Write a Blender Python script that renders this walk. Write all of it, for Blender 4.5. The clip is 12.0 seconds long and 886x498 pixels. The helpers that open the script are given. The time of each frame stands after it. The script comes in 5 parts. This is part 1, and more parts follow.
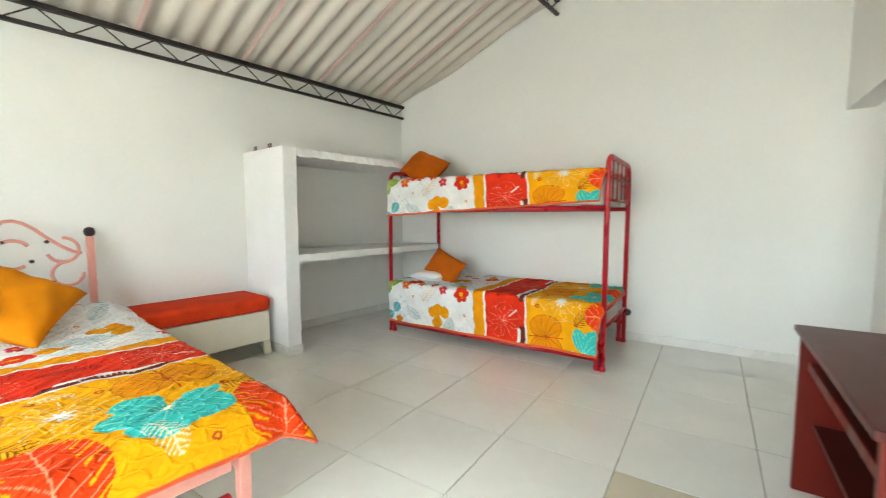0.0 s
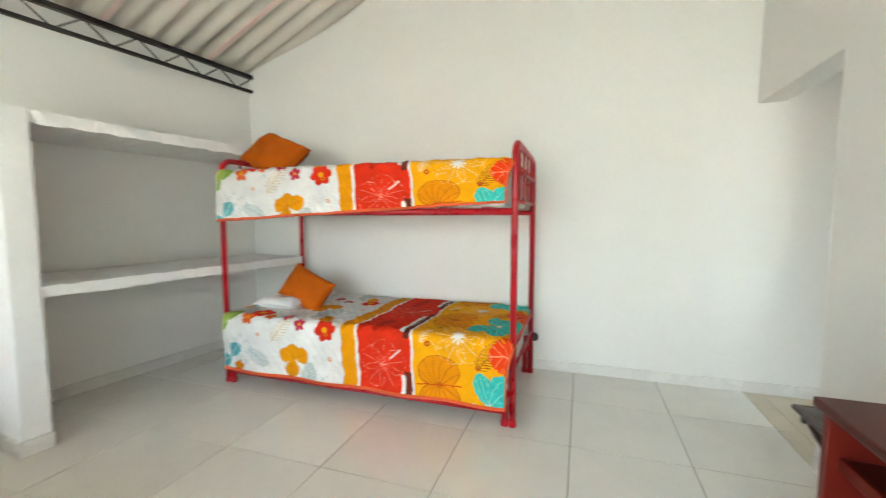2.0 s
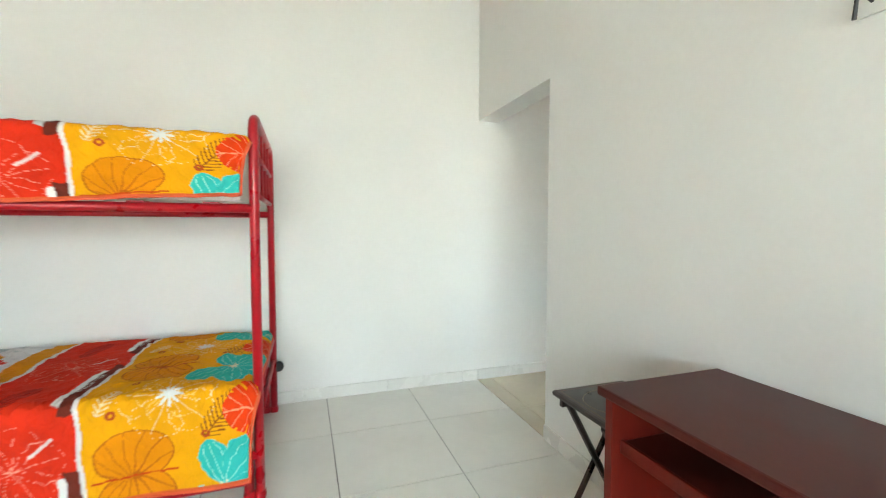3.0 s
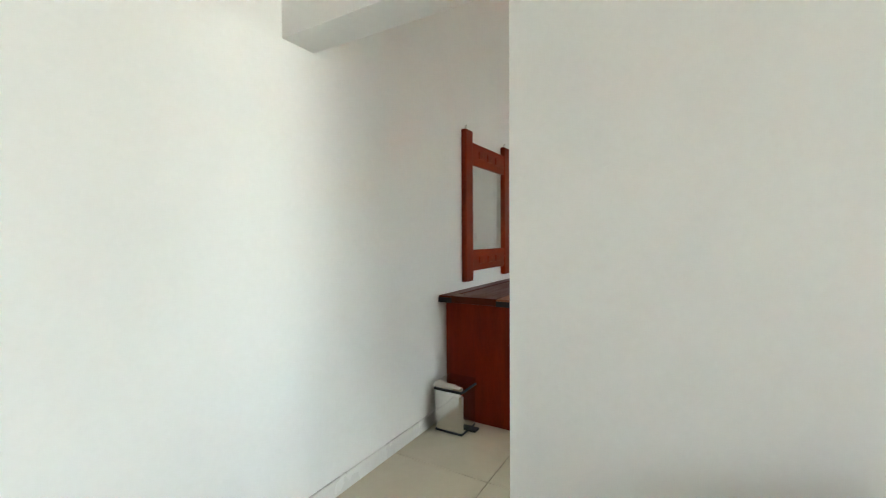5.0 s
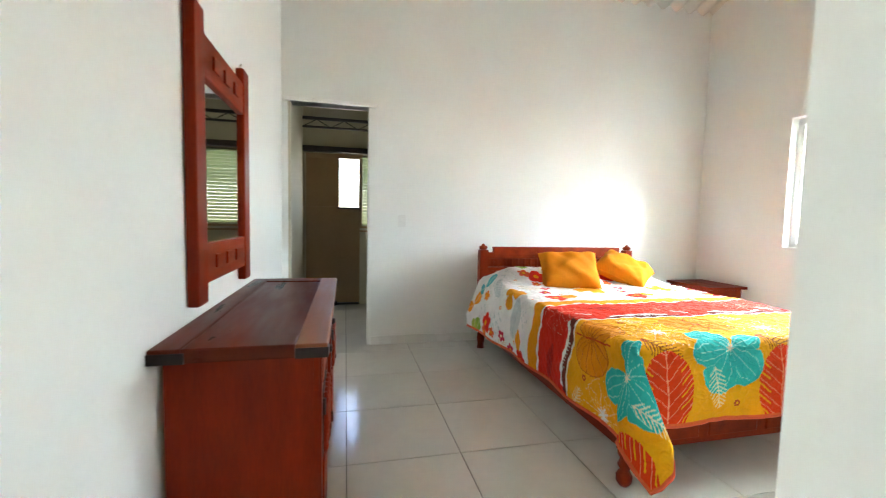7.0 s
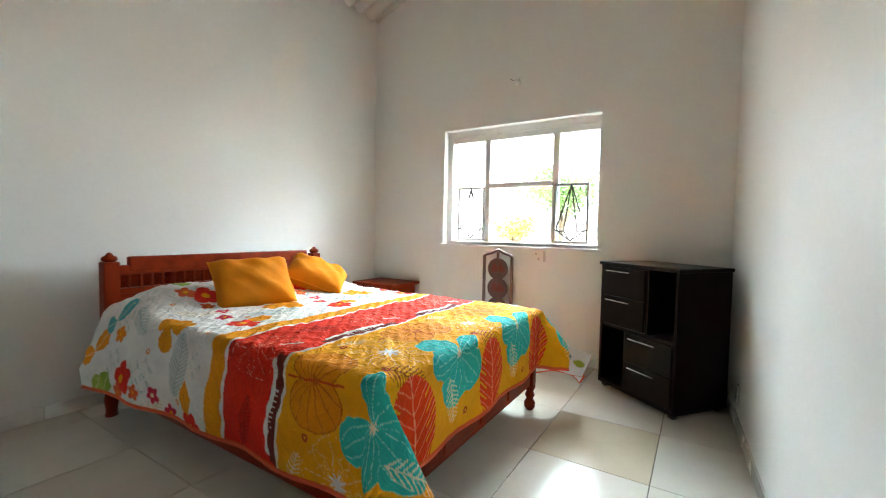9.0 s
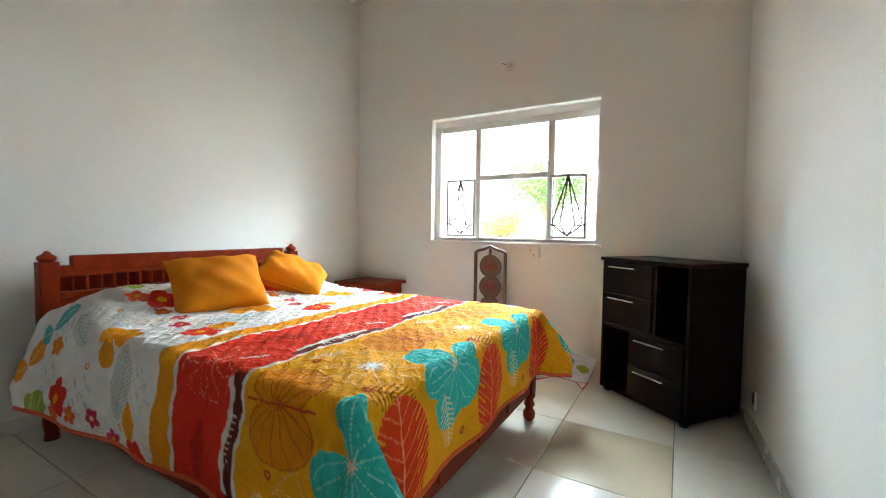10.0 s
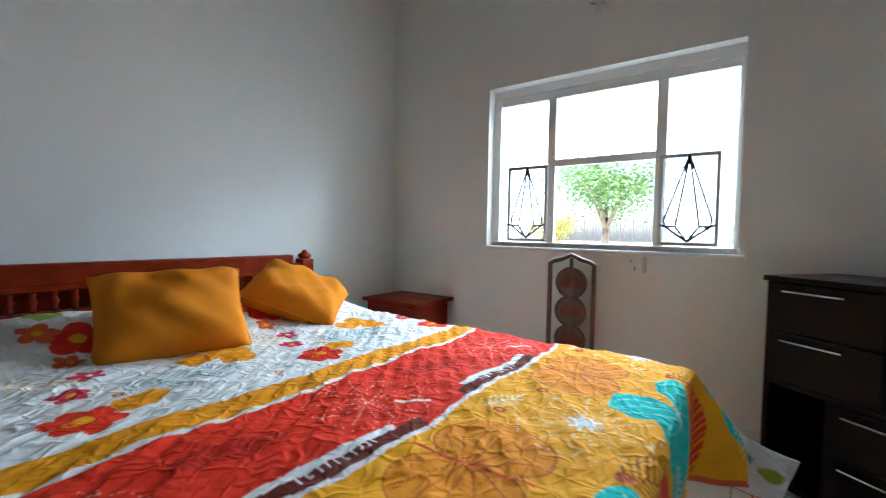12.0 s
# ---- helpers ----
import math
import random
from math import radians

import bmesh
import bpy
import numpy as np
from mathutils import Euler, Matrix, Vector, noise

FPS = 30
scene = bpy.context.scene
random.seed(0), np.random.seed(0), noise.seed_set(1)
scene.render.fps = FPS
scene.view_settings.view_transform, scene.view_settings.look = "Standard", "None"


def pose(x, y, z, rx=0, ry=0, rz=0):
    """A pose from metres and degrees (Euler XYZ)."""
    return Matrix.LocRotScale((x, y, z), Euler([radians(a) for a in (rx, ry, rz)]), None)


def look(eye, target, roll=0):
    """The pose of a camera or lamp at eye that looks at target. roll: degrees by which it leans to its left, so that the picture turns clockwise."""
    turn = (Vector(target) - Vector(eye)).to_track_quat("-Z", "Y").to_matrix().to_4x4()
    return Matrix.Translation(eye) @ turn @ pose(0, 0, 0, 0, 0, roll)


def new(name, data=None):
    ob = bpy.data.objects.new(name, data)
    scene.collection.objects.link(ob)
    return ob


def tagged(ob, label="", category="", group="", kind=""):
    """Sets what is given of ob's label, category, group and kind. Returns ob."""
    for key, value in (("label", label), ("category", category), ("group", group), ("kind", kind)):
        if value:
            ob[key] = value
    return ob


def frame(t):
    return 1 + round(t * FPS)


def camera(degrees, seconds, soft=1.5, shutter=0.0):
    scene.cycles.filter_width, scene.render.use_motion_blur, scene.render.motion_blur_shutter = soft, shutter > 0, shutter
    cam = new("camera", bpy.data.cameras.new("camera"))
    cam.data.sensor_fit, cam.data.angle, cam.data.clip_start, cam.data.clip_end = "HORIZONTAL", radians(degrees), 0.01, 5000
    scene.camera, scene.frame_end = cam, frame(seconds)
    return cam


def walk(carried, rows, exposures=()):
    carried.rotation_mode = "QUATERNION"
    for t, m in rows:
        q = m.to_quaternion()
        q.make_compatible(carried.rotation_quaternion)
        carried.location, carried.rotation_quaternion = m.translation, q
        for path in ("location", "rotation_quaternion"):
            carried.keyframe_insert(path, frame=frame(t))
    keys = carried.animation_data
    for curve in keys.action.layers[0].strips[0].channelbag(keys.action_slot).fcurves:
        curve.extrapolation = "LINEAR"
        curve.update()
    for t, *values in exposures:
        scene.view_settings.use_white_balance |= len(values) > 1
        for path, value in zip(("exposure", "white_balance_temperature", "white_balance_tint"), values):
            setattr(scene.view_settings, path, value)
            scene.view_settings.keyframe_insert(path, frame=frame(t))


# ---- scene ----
cam = camera(94.1, 12.0, soft=1.1, shutter=0.25)
PATH = [
    (0, (0.95, 1.234, 1.241), (-0.14, 2.903, 1.079), -0.0),
    (0.5, (0.743, 1.386, 1.259), (-0.588, 2.87, 1.096), -0.3),
    (1, (0.61, 1.597, 1.262), (-0.769, 3.036, 1.102), -0.3),
    (1.5, (0.561, 1.908, 1.275), (-0.663, 3.482, 1.112), -0.3),
    (2, (0.632, 2.197, 1.269), (-0.003, 4.087, 1.113), -0.0),
    (2.5, (0.606, 2.359, 1.294), (0.657, 4.353, 1.151), 0.3),
    (3, (0.463, 2.647, 1.217), (1.101, 4.54, 1.115), 0.1),
    (3.5, (0.396, 3.039, 1.249), (1.312, 4.813, 1.137), 0.4),
    (3.7, (0.362, 3.188, 1.236), (1.372, 4.911, 1.125), 0.6),
    (5.3, (0.748, 4.458, 1.23), (2.594, 5.224, 1.157), 0.1),
    (5.5, (0.84, 4.598, 1.229), (2.746, 5.197, 1.137), 0.7),
    (6, (1.124, 4.794, 1.251), (3.097, 5.093, 1.119), 0.5),
    (6.5, (1.38, 5.026, 1.246), (3.373, 4.916, 1.112), 1.4),
    (7, (1.635, 5.082, 1.248), (3.576, 4.621, 1.108), 1.3),
    (7.5, (1.877, 5.084, 1.251), (3.696, 4.262, 1.126), 1.2),
    (7.7, (1.936, 5.073, 1.266), (3.695, 4.13, 1.138), 1.5),
    (9.3, (2.4, 4.807, 1.201), (3.396, 3.075, 1.113), 1.0),
    (9.5, (2.435, 4.784, 1.199), (3.435, 3.054, 1.108), 1.1),
    (10, (2.497, 4.626, 1.174), (3.494, 2.895, 1.079), 0.8),
    (10.5, (2.553, 4.382, 1.175), (3.543, 2.647, 1.08), 0.7),
    (11, (2.685, 4.162, 1.178), (3.666, 2.422, 1.084), 0.8),
    (11.5, (2.846, 3.936, 1.176), (3.855, 2.211, 1.093), 0.9),
    (12, (3.113, 3.868, 1.16), (4.271, 2.239, 1.08), 1.1),
]
walk(cam, [(t, look(eye, target, roll)) for t, eye, target, roll in PATH],
     exposures=[(0.0, 3.15, 6900, 10), (2.0, 3.3, 6900, 11), (3.0, 3.4, 6700, 9), (3.7, 3.4, 6600, 9), (5.5, 3.35, 6700, 11), (6.0, 3.45, 6600, 11), (6.5, 3.95, 6600, 11),
                (7.0, 4.25, 6500, 11), (7.5, 3.85, 6300, 10), (9.5, 3.42, 6600, 10), (10.5, 3.22, 6400, 10), (11.5, 2.85, 6000, 10), (12.0, 2.5, 5700, 10)])

# ---- sky, sun, large lights ----
world = bpy.data.worlds.new("sky")
scene.world = world
world.use_nodes = True
wn = world.node_tree
sky = wn.nodes.new("ShaderNodeTexSky")
sky.sky_type = "NISHITA"
sky.sun_disc = False
sky.sun_elevation = radians(62)
sky.sun_rotation = radians(0)
sky.air_density, sky.dust_density = 1.0, 3.0
wn.links.new(sky.outputs[0], wn.nodes["Background"].inputs[0])
wn.nodes["Background"].inputs[1].default_value = 0.15


def area_lamp(name, m, w, h, watts, colour=(1, 1, 1)):
    d = bpy.data.lights.new(name, "AREA")
    d.shape, d.size, d.size_y, d.energy, d.color = "RECTANGLE", w, h, watts, colour
    ob = new(name, d)
    ob.matrix_world = m
    return ob


sun = bpy.data.lights.new("sun", "SUN")
sun.energy, sun.angle, sun.color = 5.0, radians(4), (1.0, 0.95, 0.88)
sun_ob = new("sun", sun)
sun_ob.matrix_world = look((0, 0, 20), (-3.0, -8.0, 0))
# hazy sky: a low band above the garden wall and the open sky higher up, both south of the house
area_lamp("garden_sky", look((3.0, -15.0, 6.0), (3.0, 2.6, 3.0)), 36.0, 11.0, 1500, (0.84, 0.96, 1.0))
area_lamp("upper_sky", look((2.5, -4.5, 6.4), (2.5, 2.6, 0.9)), 14.0, 4.0, 860, (0.80, 0.95, 1.0))
# daylight through the louvred window of the corridor
area_lamp("corridor_daylight", look((7.86, 4.38, 1.62), (5.0, 4.5, 1.2)), 0.92, 0.92, 0.14, (1.0, 0.96, 0.80))

# ---- helpers for building ----


def empty(name, m=None):
    ob = new(name)
    if m is not None:
        ob.matrix_world = m
    ob.empty_display_size = 0.1
    return ob


def part(name, bm, material, parent=None, label="", smooth=False):
    me = bpy.data.meshes.new(name)
    bmesh.ops.recalc_face_normals(bm, faces=bm.faces)
    bm.to_mesh(me)
    bm.free()
    me.materials.append(material)
    if smooth:
        me.polygons.foreach_set("use_smooth", [True] * len(me.polygons))
    ob = new(name, me)
    if parent is not None:
        ob.parent = parent
    if label:
        ob["label"] = label
    return ob


def box(x0, x1, y0, y1, z0, z1, bev=0.0, bm=None):
    bm = bm or bmesh.new()
    r = bmesh.ops.create_cube(bm, size=1)["verts"]
    for v in r:
        v.co = Vector(((x0 + x1) / 2 + v.co.x * (x1 - x0), (y0 + y1) / 2 + v.co.y * (y1 - y0), (z0 + z1) / 2 + v.co.z * (z1 - z0)))
    if bev:
        es = {e for v in r for e in v.link_edges}
        bmesh.ops.bevel(bm, geom=list(es), offset=bev, segments=2, profile=0.6, affect="EDGES")
    return bm


def tube(pts, r, seg=8, bm=None, closed=False):
    bm = bm or bmesh.new()
    pts = [Vector(p) for p in pts]
    n, rings, up = len(pts), [], None
    for i, p in enumerate(pts):
        a = pts[(i - 1) % n] if closed or i else p
        b = pts[(i + 1) % n] if closed or i < n - 1 else p
        d = (b - a).normalized()
        if up is None:
            up = d.orthogonal().normalized()
        up = (up - d * up.dot(d)).normalized()
        side = d.cross(up)
        rr = r[i] if isinstance(r, (list, tuple)) else r
        rings.append([bm.verts.new(p + (up * math.cos(k) + side * math.sin(k)) * rr) for k in (2 * math.pi * j / seg for j in range(seg))])
    for i in range(n if closed else n - 1):
        q, w = rings[i], rings[(i + 1) % n]
        for j in range(seg):
            bm.faces.new((q[j], q[(j + 1) % seg], w[(j + 1) % seg], w[j]))
    if not closed:
        bm.faces.new(rings[0][::-1])
        bm.faces.new(rings[-1])
    return bm


def lathe(profile, seg=16, bm=None, at=(0, 0, 0), axis="z"):
    """A turned shape: rows of radius and height."""
    bm = bm or bmesh.new()
    rings = []
    for r, h in profile:
        ring = []
        for j in range(seg):
            k = 2 * math.pi * j / seg
            a, b = max(r, 1e-4) * math.cos(k), max(r, 1e-4) * math.sin(k)
            v = {"z": (a, b, h), "x": (h, a, b), "y": (a, h, b)}[axis]
            ring.append(bm.verts.new(Vector(v) + Vector(at)))
        rings.append(ring)
    for q, w in zip(rings, rings[1:]):
        for j in range(seg):
            bm.faces.new((q[j], q[(j + 1) % seg], w[(j + 1) % seg], w[j]))
    bm.faces.new(rings[0][::-1])
    bm.faces.new(rings[-1])
    return bm


def prism(outline, axis_vec, bm=None):
    """A flat outline (list of 3D points) pushed along a vector."""
    bm = bm or bmesh.new()
    a = [bm.verts.new(Vector(p)) for p in outline]
    b = [bm.verts.new(Vector(p) + Vector(axis_vec)) for p in outline]
    n = len(a)
    bm.faces.new(a)
    bm.faces.new(b[::-1])
    for i in range(n):
        bm.faces.new((a[i], b[i], b[(i + 1) % n], a[(i + 1) % n]))
    return bm


def grid_mesh(name, P, material, uv=None, colour=None, flip=False, parent=None, label=""):
    """A mesh from an array of points (rows, columns, 3), with a UV map in metres and a colour layer."""
    R, C = P.shape[:2]
    me = bpy.data.meshes.new(name)
    idx = np.arange(R * C).reshape(R, C)
    q = np.stack([idx[:-1, :-1], idx[1:, :-1], idx[1:, 1:], idx[:-1, 1:]], -1).reshape(-1, 4)
    if flip:
        q = q[:, ::-1]
    me.vertices.add(R * C)
    me.vertices.foreach_set("co", P.reshape(-1).astype(np.float32))
    me.loops.add(q.size)
    me.loops.foreach_set("vertex_index", q.reshape(-1).astype(np.int32))
    me.polygons.add(len(q))
    me.polygons.foreach_set("loop_start", np.arange(0, q.size, 4, dtype=np.int32))
    me.polygons.foreach_set("use_smooth", np.ones(len(q), dtype=bool))
    if uv is not None:
        layer = me.uv_layers.new(name="metres")
        layer.data.foreach_set("uv", uv.reshape(-1, 2)[q.reshape(-1)].reshape(-1).astype(np.float32))
    if colour is not None:
        att = me.color_attributes.new("print", "FLOAT_COLOR", "POINT")
        att.data.foreach_set("color", np.concatenate([colour.reshape(-1, 3), np.ones((R * C, 1))], 1).reshape(-1).astype(np.float32))
    me.update()
    me.validate()
    me.materials.append(material)
    ob = new(name, me)
    if parent is not None:
        ob.parent = parent
    if label:
        ob["label"] = label
    return ob


# ---- materials ----


def mat(name, colour, rough=0.5, metal=0.0, vary=0.12, scale=6.0, fine=60.0, bump=0.15, dist=0.002, spec=0.5, coat=0.0, tint=None, coords="Object", rand=0.0, stretch=(1, 1, 1), rvary=0.1):
    """A surface with stains at a large scale, grain at a small one, and fine relief."""
    m = bpy.data.materials.new(name)
    m.use_nodes = True
    t = m.node_tree
    b = t.nodes["Principled BSDF"]
    tc = t.nodes.new("ShaderNodeTexCoord")
    mp = t.nodes.new("ShaderNodeMapping")
    mp.inputs["Scale"].default_value = stretch
    t.links.new(tc.outputs[coords], mp.inputs[0])
    n1 = t.nodes.new("ShaderNodeTexNoise")
    n1.inputs["Scale"].default_value, n1.inputs["Detail"].default_value = scale, 5
    n2 = t.nodes.new("ShaderNodeTexNoise")
    n2.inputs["Scale"].default_value, n2.inputs["Detail"].default_value = fine, 4
    for n in (n1, n2):
        t.links.new(mp.outputs[0], n.inputs["Vector"])
    add = t.nodes.new("ShaderNodeMath")
    add.operation = "MULTIPLY_ADD"
    t.links.new(n2.outputs[0], add.inputs[0])
    add.inputs[1].default_value = 0.4
    t.links.new(n1.outputs[0], add.inputs[2])
    last = add
    if rand:
        oi = t.nodes.new("ShaderNodeObjectInfo")
        ad = t.nodes.new("ShaderNodeMath")
        ad.operation = "MULTIPLY_ADD"
        t.links.new(oi.outputs["Random"], ad.inputs[0])
        ad.inputs[1].default_value = rand
        t.links.new(add.outputs[0], ad.inputs[2])
        last = ad
    rmp = t.nodes.new("ShaderNodeMapRange")
    rmp.inputs[1].default_value, rmp.inputs[2].default_value = 0.4, 1.0 + rand
    t.links.new(last.outputs[0], rmp.inputs[0])
    mix = t.nodes.new("ShaderNodeMix")
    mix.data_type = "RGBA"
    c = Vector(colour)
    dark = Vector(tint) if tint else c * (1 - vary)
    mix.inputs[6].default_value = (*dark, 1)
    mix.inputs[7].default_value = (*(c if tint else c * (1 + vary * 0.5)), 1)
    t.links.new(rmp.outputs[0], mix.inputs[0])
    t.links.new(mix.outputs[2], b.inputs["Base Color"])
    rr = t.nodes.new("ShaderNodeMapRange")
    rr.inputs[1].default_value, rr.inputs[2].default_value = 0.3, 0.7
    rr.inputs[3].default_value, rr.inputs[4].default_value = max(rough - rvary, 0.02), min(rough + rvary, 1)
    t.links.new(n1.outputs[0], rr.inputs[0])
    t.links.new(rr.outputs[0], b.inputs["Roughness"])
    b.inputs["Metallic"].default_value = metal
    b.inputs["Specular IOR Level"].default_value = spec
    b.inputs["Coat Weight"].default_value = coat
    b.inputs["Coat Roughness"].default_value = 0.12
    if bump:
        bp = t.nodes.new("ShaderNodeBump")
        bp.inputs["Strength"].default_value, bp.inputs["Distance"].default_value = bump, dist
        t.links.new(add.outputs[0], bp.inputs["Height"])
        t.links.new(bp.outputs[0], b.inputs["Normal"])
    return m


M_WALL = mat("wall_paint", (0.79, 0.79, 0.75), 0.55, vary=0.05, scale=1.3, fine=45, bump=0.22, dist=0.004, spec=0.35)
M_SHELF = mat("whitewashed_plaster", (0.80, 0.80, 0.78), 0.7, vary=0.07, scale=3, fine=30, bump=0.5, dist=0.006, spec=0.25)
M_TILE = mat("glazed_floor_tile", (0.80, 0.78, 0.71), 0.17, vary=0.10, scale=2.2, fine=14, bump=0.02, dist=0.001, spec=0.55, rand=0.2, rvary=0.06)
M_TILE_CREAM = mat("cream_floor_tile", (0.66, 0.63, 0.56), 0.15, vary=0.12, scale=2.2, fine=14, bump=0.02, dist=0.001, spec=0.55, rand=0.25, rvary=0.06)
M_TILE_BEIGE = mat("beige_floor_tile", (0.56, 0.49, 0.36), 0.2, vary=0.14, scale=3, fine=16, bump=0.02, dist=0.001, spec=0.55, rand=0.35, rvary=0.06)
M_BASE = mat("baseboard_tile", (0.72, 0.71, 0.66), 0.25, vary=0.08, scale=3, fine=20, bump=0.03, spec=0.5, rand=0.3)
M_GROUT = mat("grout", (0.17, 0.155, 0.135), 0.9, vary=0.3, scale=8, fine=80, bump=0.3)
M_ROOF = mat("painted_fibre_cement", (0.66, 0.61, 0.54), 0.7, vary=0.08, scale=2.5, fine=40, bump=0.3, dist=0.003, spec=0.2)
# pink of the sunlight that leaks in at the roof laps
M_PINK = mat("pink_lap_light", (0.80, 0.58, 0.54), 0.7, vary=0.08, scale=4, fine=40)
M_TRUSS = mat("black_painted_steel", (0.014, 0.009, 0.008), 0.45, metal=0.0, vary=0.4, scale=9, fine=70, bump=0.15)
M_REDMETAL = mat("red_enamel_steel", (0.42, 0.004, 0.012), 0.34, vary=0.15, scale=8, fine=90, bump=0.05, spec=0.4, coat=0.12)
M_PINKMETAL = mat("salmon_painted_steel", (0.70, 0.30, 0.24), 0.4, vary=0.15, scale=9, fine=90, bump=0.08)
M_REDWOOD = mat("red_stained_wood", (0.27, 0.027, 0.003), 0.40, vary=0.4, scale=2.0, fine=22, bump=0.08, dist=0.002, coat=0.0, stretch=(1, 6, 6), tint=(0.13, 0.012, 0.002), spec=0.10)
M_REDWOOD_V = mat("red_stained_wood_upright", (0.26, 0.025, 0.003), 0.40, vary=0.4, scale=2.0, fine=22, bump=0.08, dist=0.002, coat=0.0, stretch=(6, 6, 1), tint=(0.13, 0.012, 0.002), spec=0.10)
M_BROWNWOOD = mat("brown_panel_wood", (0.13, 0.022, 0.006), 0.34, vary=0.4, scale=2.0, fine=22, bump=0.06, dist=0.002, coat=0.0, stretch=(1, 6, 6), tint=(0.075, 0.013, 0.004), spec=0.08)
M_GOLDWOOD = mat("honey_wood", (0.34, 0.105, 0.022), 0.40, vary=0.3, scale=2.0, fine=22, bump=0.06, dist=0.002, coat=0.1, stretch=(1, 7, 7), tint=(0.22, 0.065, 0.02))
M_DARKWOOD = mat("wenge_laminate", (0.008, 0.0035, 0.003), 0.42, vary=0.5, scale=4, fine=40, bump=0.05, stretch=(1, 1, 9), spec=0.12)
M_DESK = mat("cherry_laminate", (0.085, 0.014, 0.010), 0.36, vary=0.2, scale=2, fine=40, bump=0, stretch=(3, 1, 3), spec=0.2, tint=(0.062, 0.011, 0.008), rvary=0.03)
M_DESK_SIDE = mat("cherry_laminate_side", (0.15, 0.012, 0.006), 0.38, vary=0.2, scale=3, fine=26, bump=0.05, stretch=(7, 7, 1), tint=(0.10, 0.010, 0.006), spec=0.2)
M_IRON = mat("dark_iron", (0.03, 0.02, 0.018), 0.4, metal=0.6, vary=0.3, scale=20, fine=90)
M_CHROME = mat("brushed_steel", (0.72, 0.70, 0.66), 0.16, metal=1.0, vary=0.06, scale=5, fine=60, bump=0.02, rvary=0.04)
M_MIRROR = mat("mirror_glass", (0.86, 0.88, 0.86), 0.02, metal=1.0, vary=0.01, bump=0, rvary=0.01)
M_CREAM = mat("cream_painted_wood", (0.72, 0.68, 0.55), 0.45, vary=0.08, scale=4, fine=40, bump=0.08)
M_REDFAB = mat("orange_red_upholstery", (0.64, 0.045, 0.012), 0.85, vary=0.35, scale=7, fine=160, bump=0.4, dist=0.003, spec=0.1)
M_PILLOW = mat("mustard_velvet", (0.70, 0.22, 0.004), 0.8, vary=0.22, scale=6, fine=220, bump=0.35, dist=0.002, spec=0.15)
M_RUST = mat("rust_orange_velvet", (0.50, 0.10, 0.004), 0.8, vary=0.25, scale=6, fine=220, bump=0.35, dist=0.002, spec=0.15)
M_LINEN = mat("white_bed_linen", (0.80, 0.80, 0.79), 0.85, vary=0.05, scale=5, fine=200, bump=0.3, spec=0.1)
M_MATTRESS = mat("mattress_ticking", (0.70, 0.66, 0.60), 0.85, vary=0.1, scale=6, fine=120, bump=0.3)
M_PIPING = mat("coral_hem_binding", (0.72, 0.10, 0.035), 0.8, vary=0.15, scale=12, fine=200, bump=0.2)
M_WHITE = mat("white_window_enamel", (0.80, 0.80, 0.78), 0.35, vary=0.05, scale=8, fine=60, bump=0.06)
M_GREYFRAME = mat("grey_sash_metal", (0.55, 0.55, 0.53), 0.45, vary=0.15, scale=10, fine=80, bump=0.06)
M_LEAD = mat("lead_came", (0.03, 0.03, 0.03), 0.5, metal=0.4, vary=0.2, scale=30)
M_PLASTIC = mat("white_plastic", (0.74, 0.73, 0.69), 0.35, vary=0.04, scale=10, bump=0.02)
M_BLACK = mat("black_rubber", (0.02, 0.02, 0.02), 0.5, vary=0.2, scale=20)
M_BROWNDOOR = mat("brown_metal_door", (0.27, 0.165, 0.07), 0.4, vary=0.2, scale=2, fine=30, bump=0.05)
# light beige wall, darkened so the corridor's shade is in the colour
M_CORRIDOR = mat("corridor_paint_shaded", (0.48, 0.43, 0.31), 0.6, vary=0.08, scale=2, fine=40, bump=0.2)
M_RACK = mat("carved_dark_wood", (0.10, 0.042, 0.028), 0.4, vary=0.5, scale=12, fine=60, bump=0.4, dist=0.003, coat=0.2)
M_STOOL = mat("dark_painted_wood", (0.030, 0.017, 0.013), 0.32, vary=0.4, scale=6, fine=40, bump=0.1, spec=0.6)
M_STOOLLINE = mat("worn_gilt_line", (0.20, 0.15, 0.11), 0.5, vary=0.2, scale=20)
M_LEAF = mat("tree_leaf", (0.085, 0.17, 0.035), 0.5, vary=0.4, scale=3, fine=20, bump=0.1, rand=0.0)
M_LEAF_Y = mat("yellow_green_leaf", (0.30, 0.28, 0.03), 0.5, vary=0.3, scale=3, fine=20, bump=0.1)
M_BARK = mat("tree_bark", (0.20, 0.15, 0.10), 0.9, vary=0.4, scale=6, fine=50, bump=0.8, dist=0.01)
M_GROUND = mat("garden_ground", (0.40, 0.40, 0.36), 0.9, vary=0.25, scale=0.6, fine=12, bump=0.5, dist=0.01)
M_GARDENWALL = mat("garden_wall_white", (0.80, 0.79, 0.76), 0.8, vary=0.08, scale=1, fine=20, bump=0.3)
M_GRILLE = mat("grille_iron", (0.10, 0.08, 0.08), 0.5, vary=0.3, scale=10)


def glass(name, colour=(1, 1, 1), rough=0.0):
    m = bpy.data.materials.new(name)
    m.use_nodes = True
    b = m.node_tree.nodes["Principled BSDF"]
    b.inputs["Base Color"].default_value = (*colour, 1)
    b.inputs["Roughness"].default_value = rough
    b.inputs["Transmission Weight"].default_value = 1.0
    b.inputs["IOR"].default_value = 1.05 if not rough else 1.3
    return m


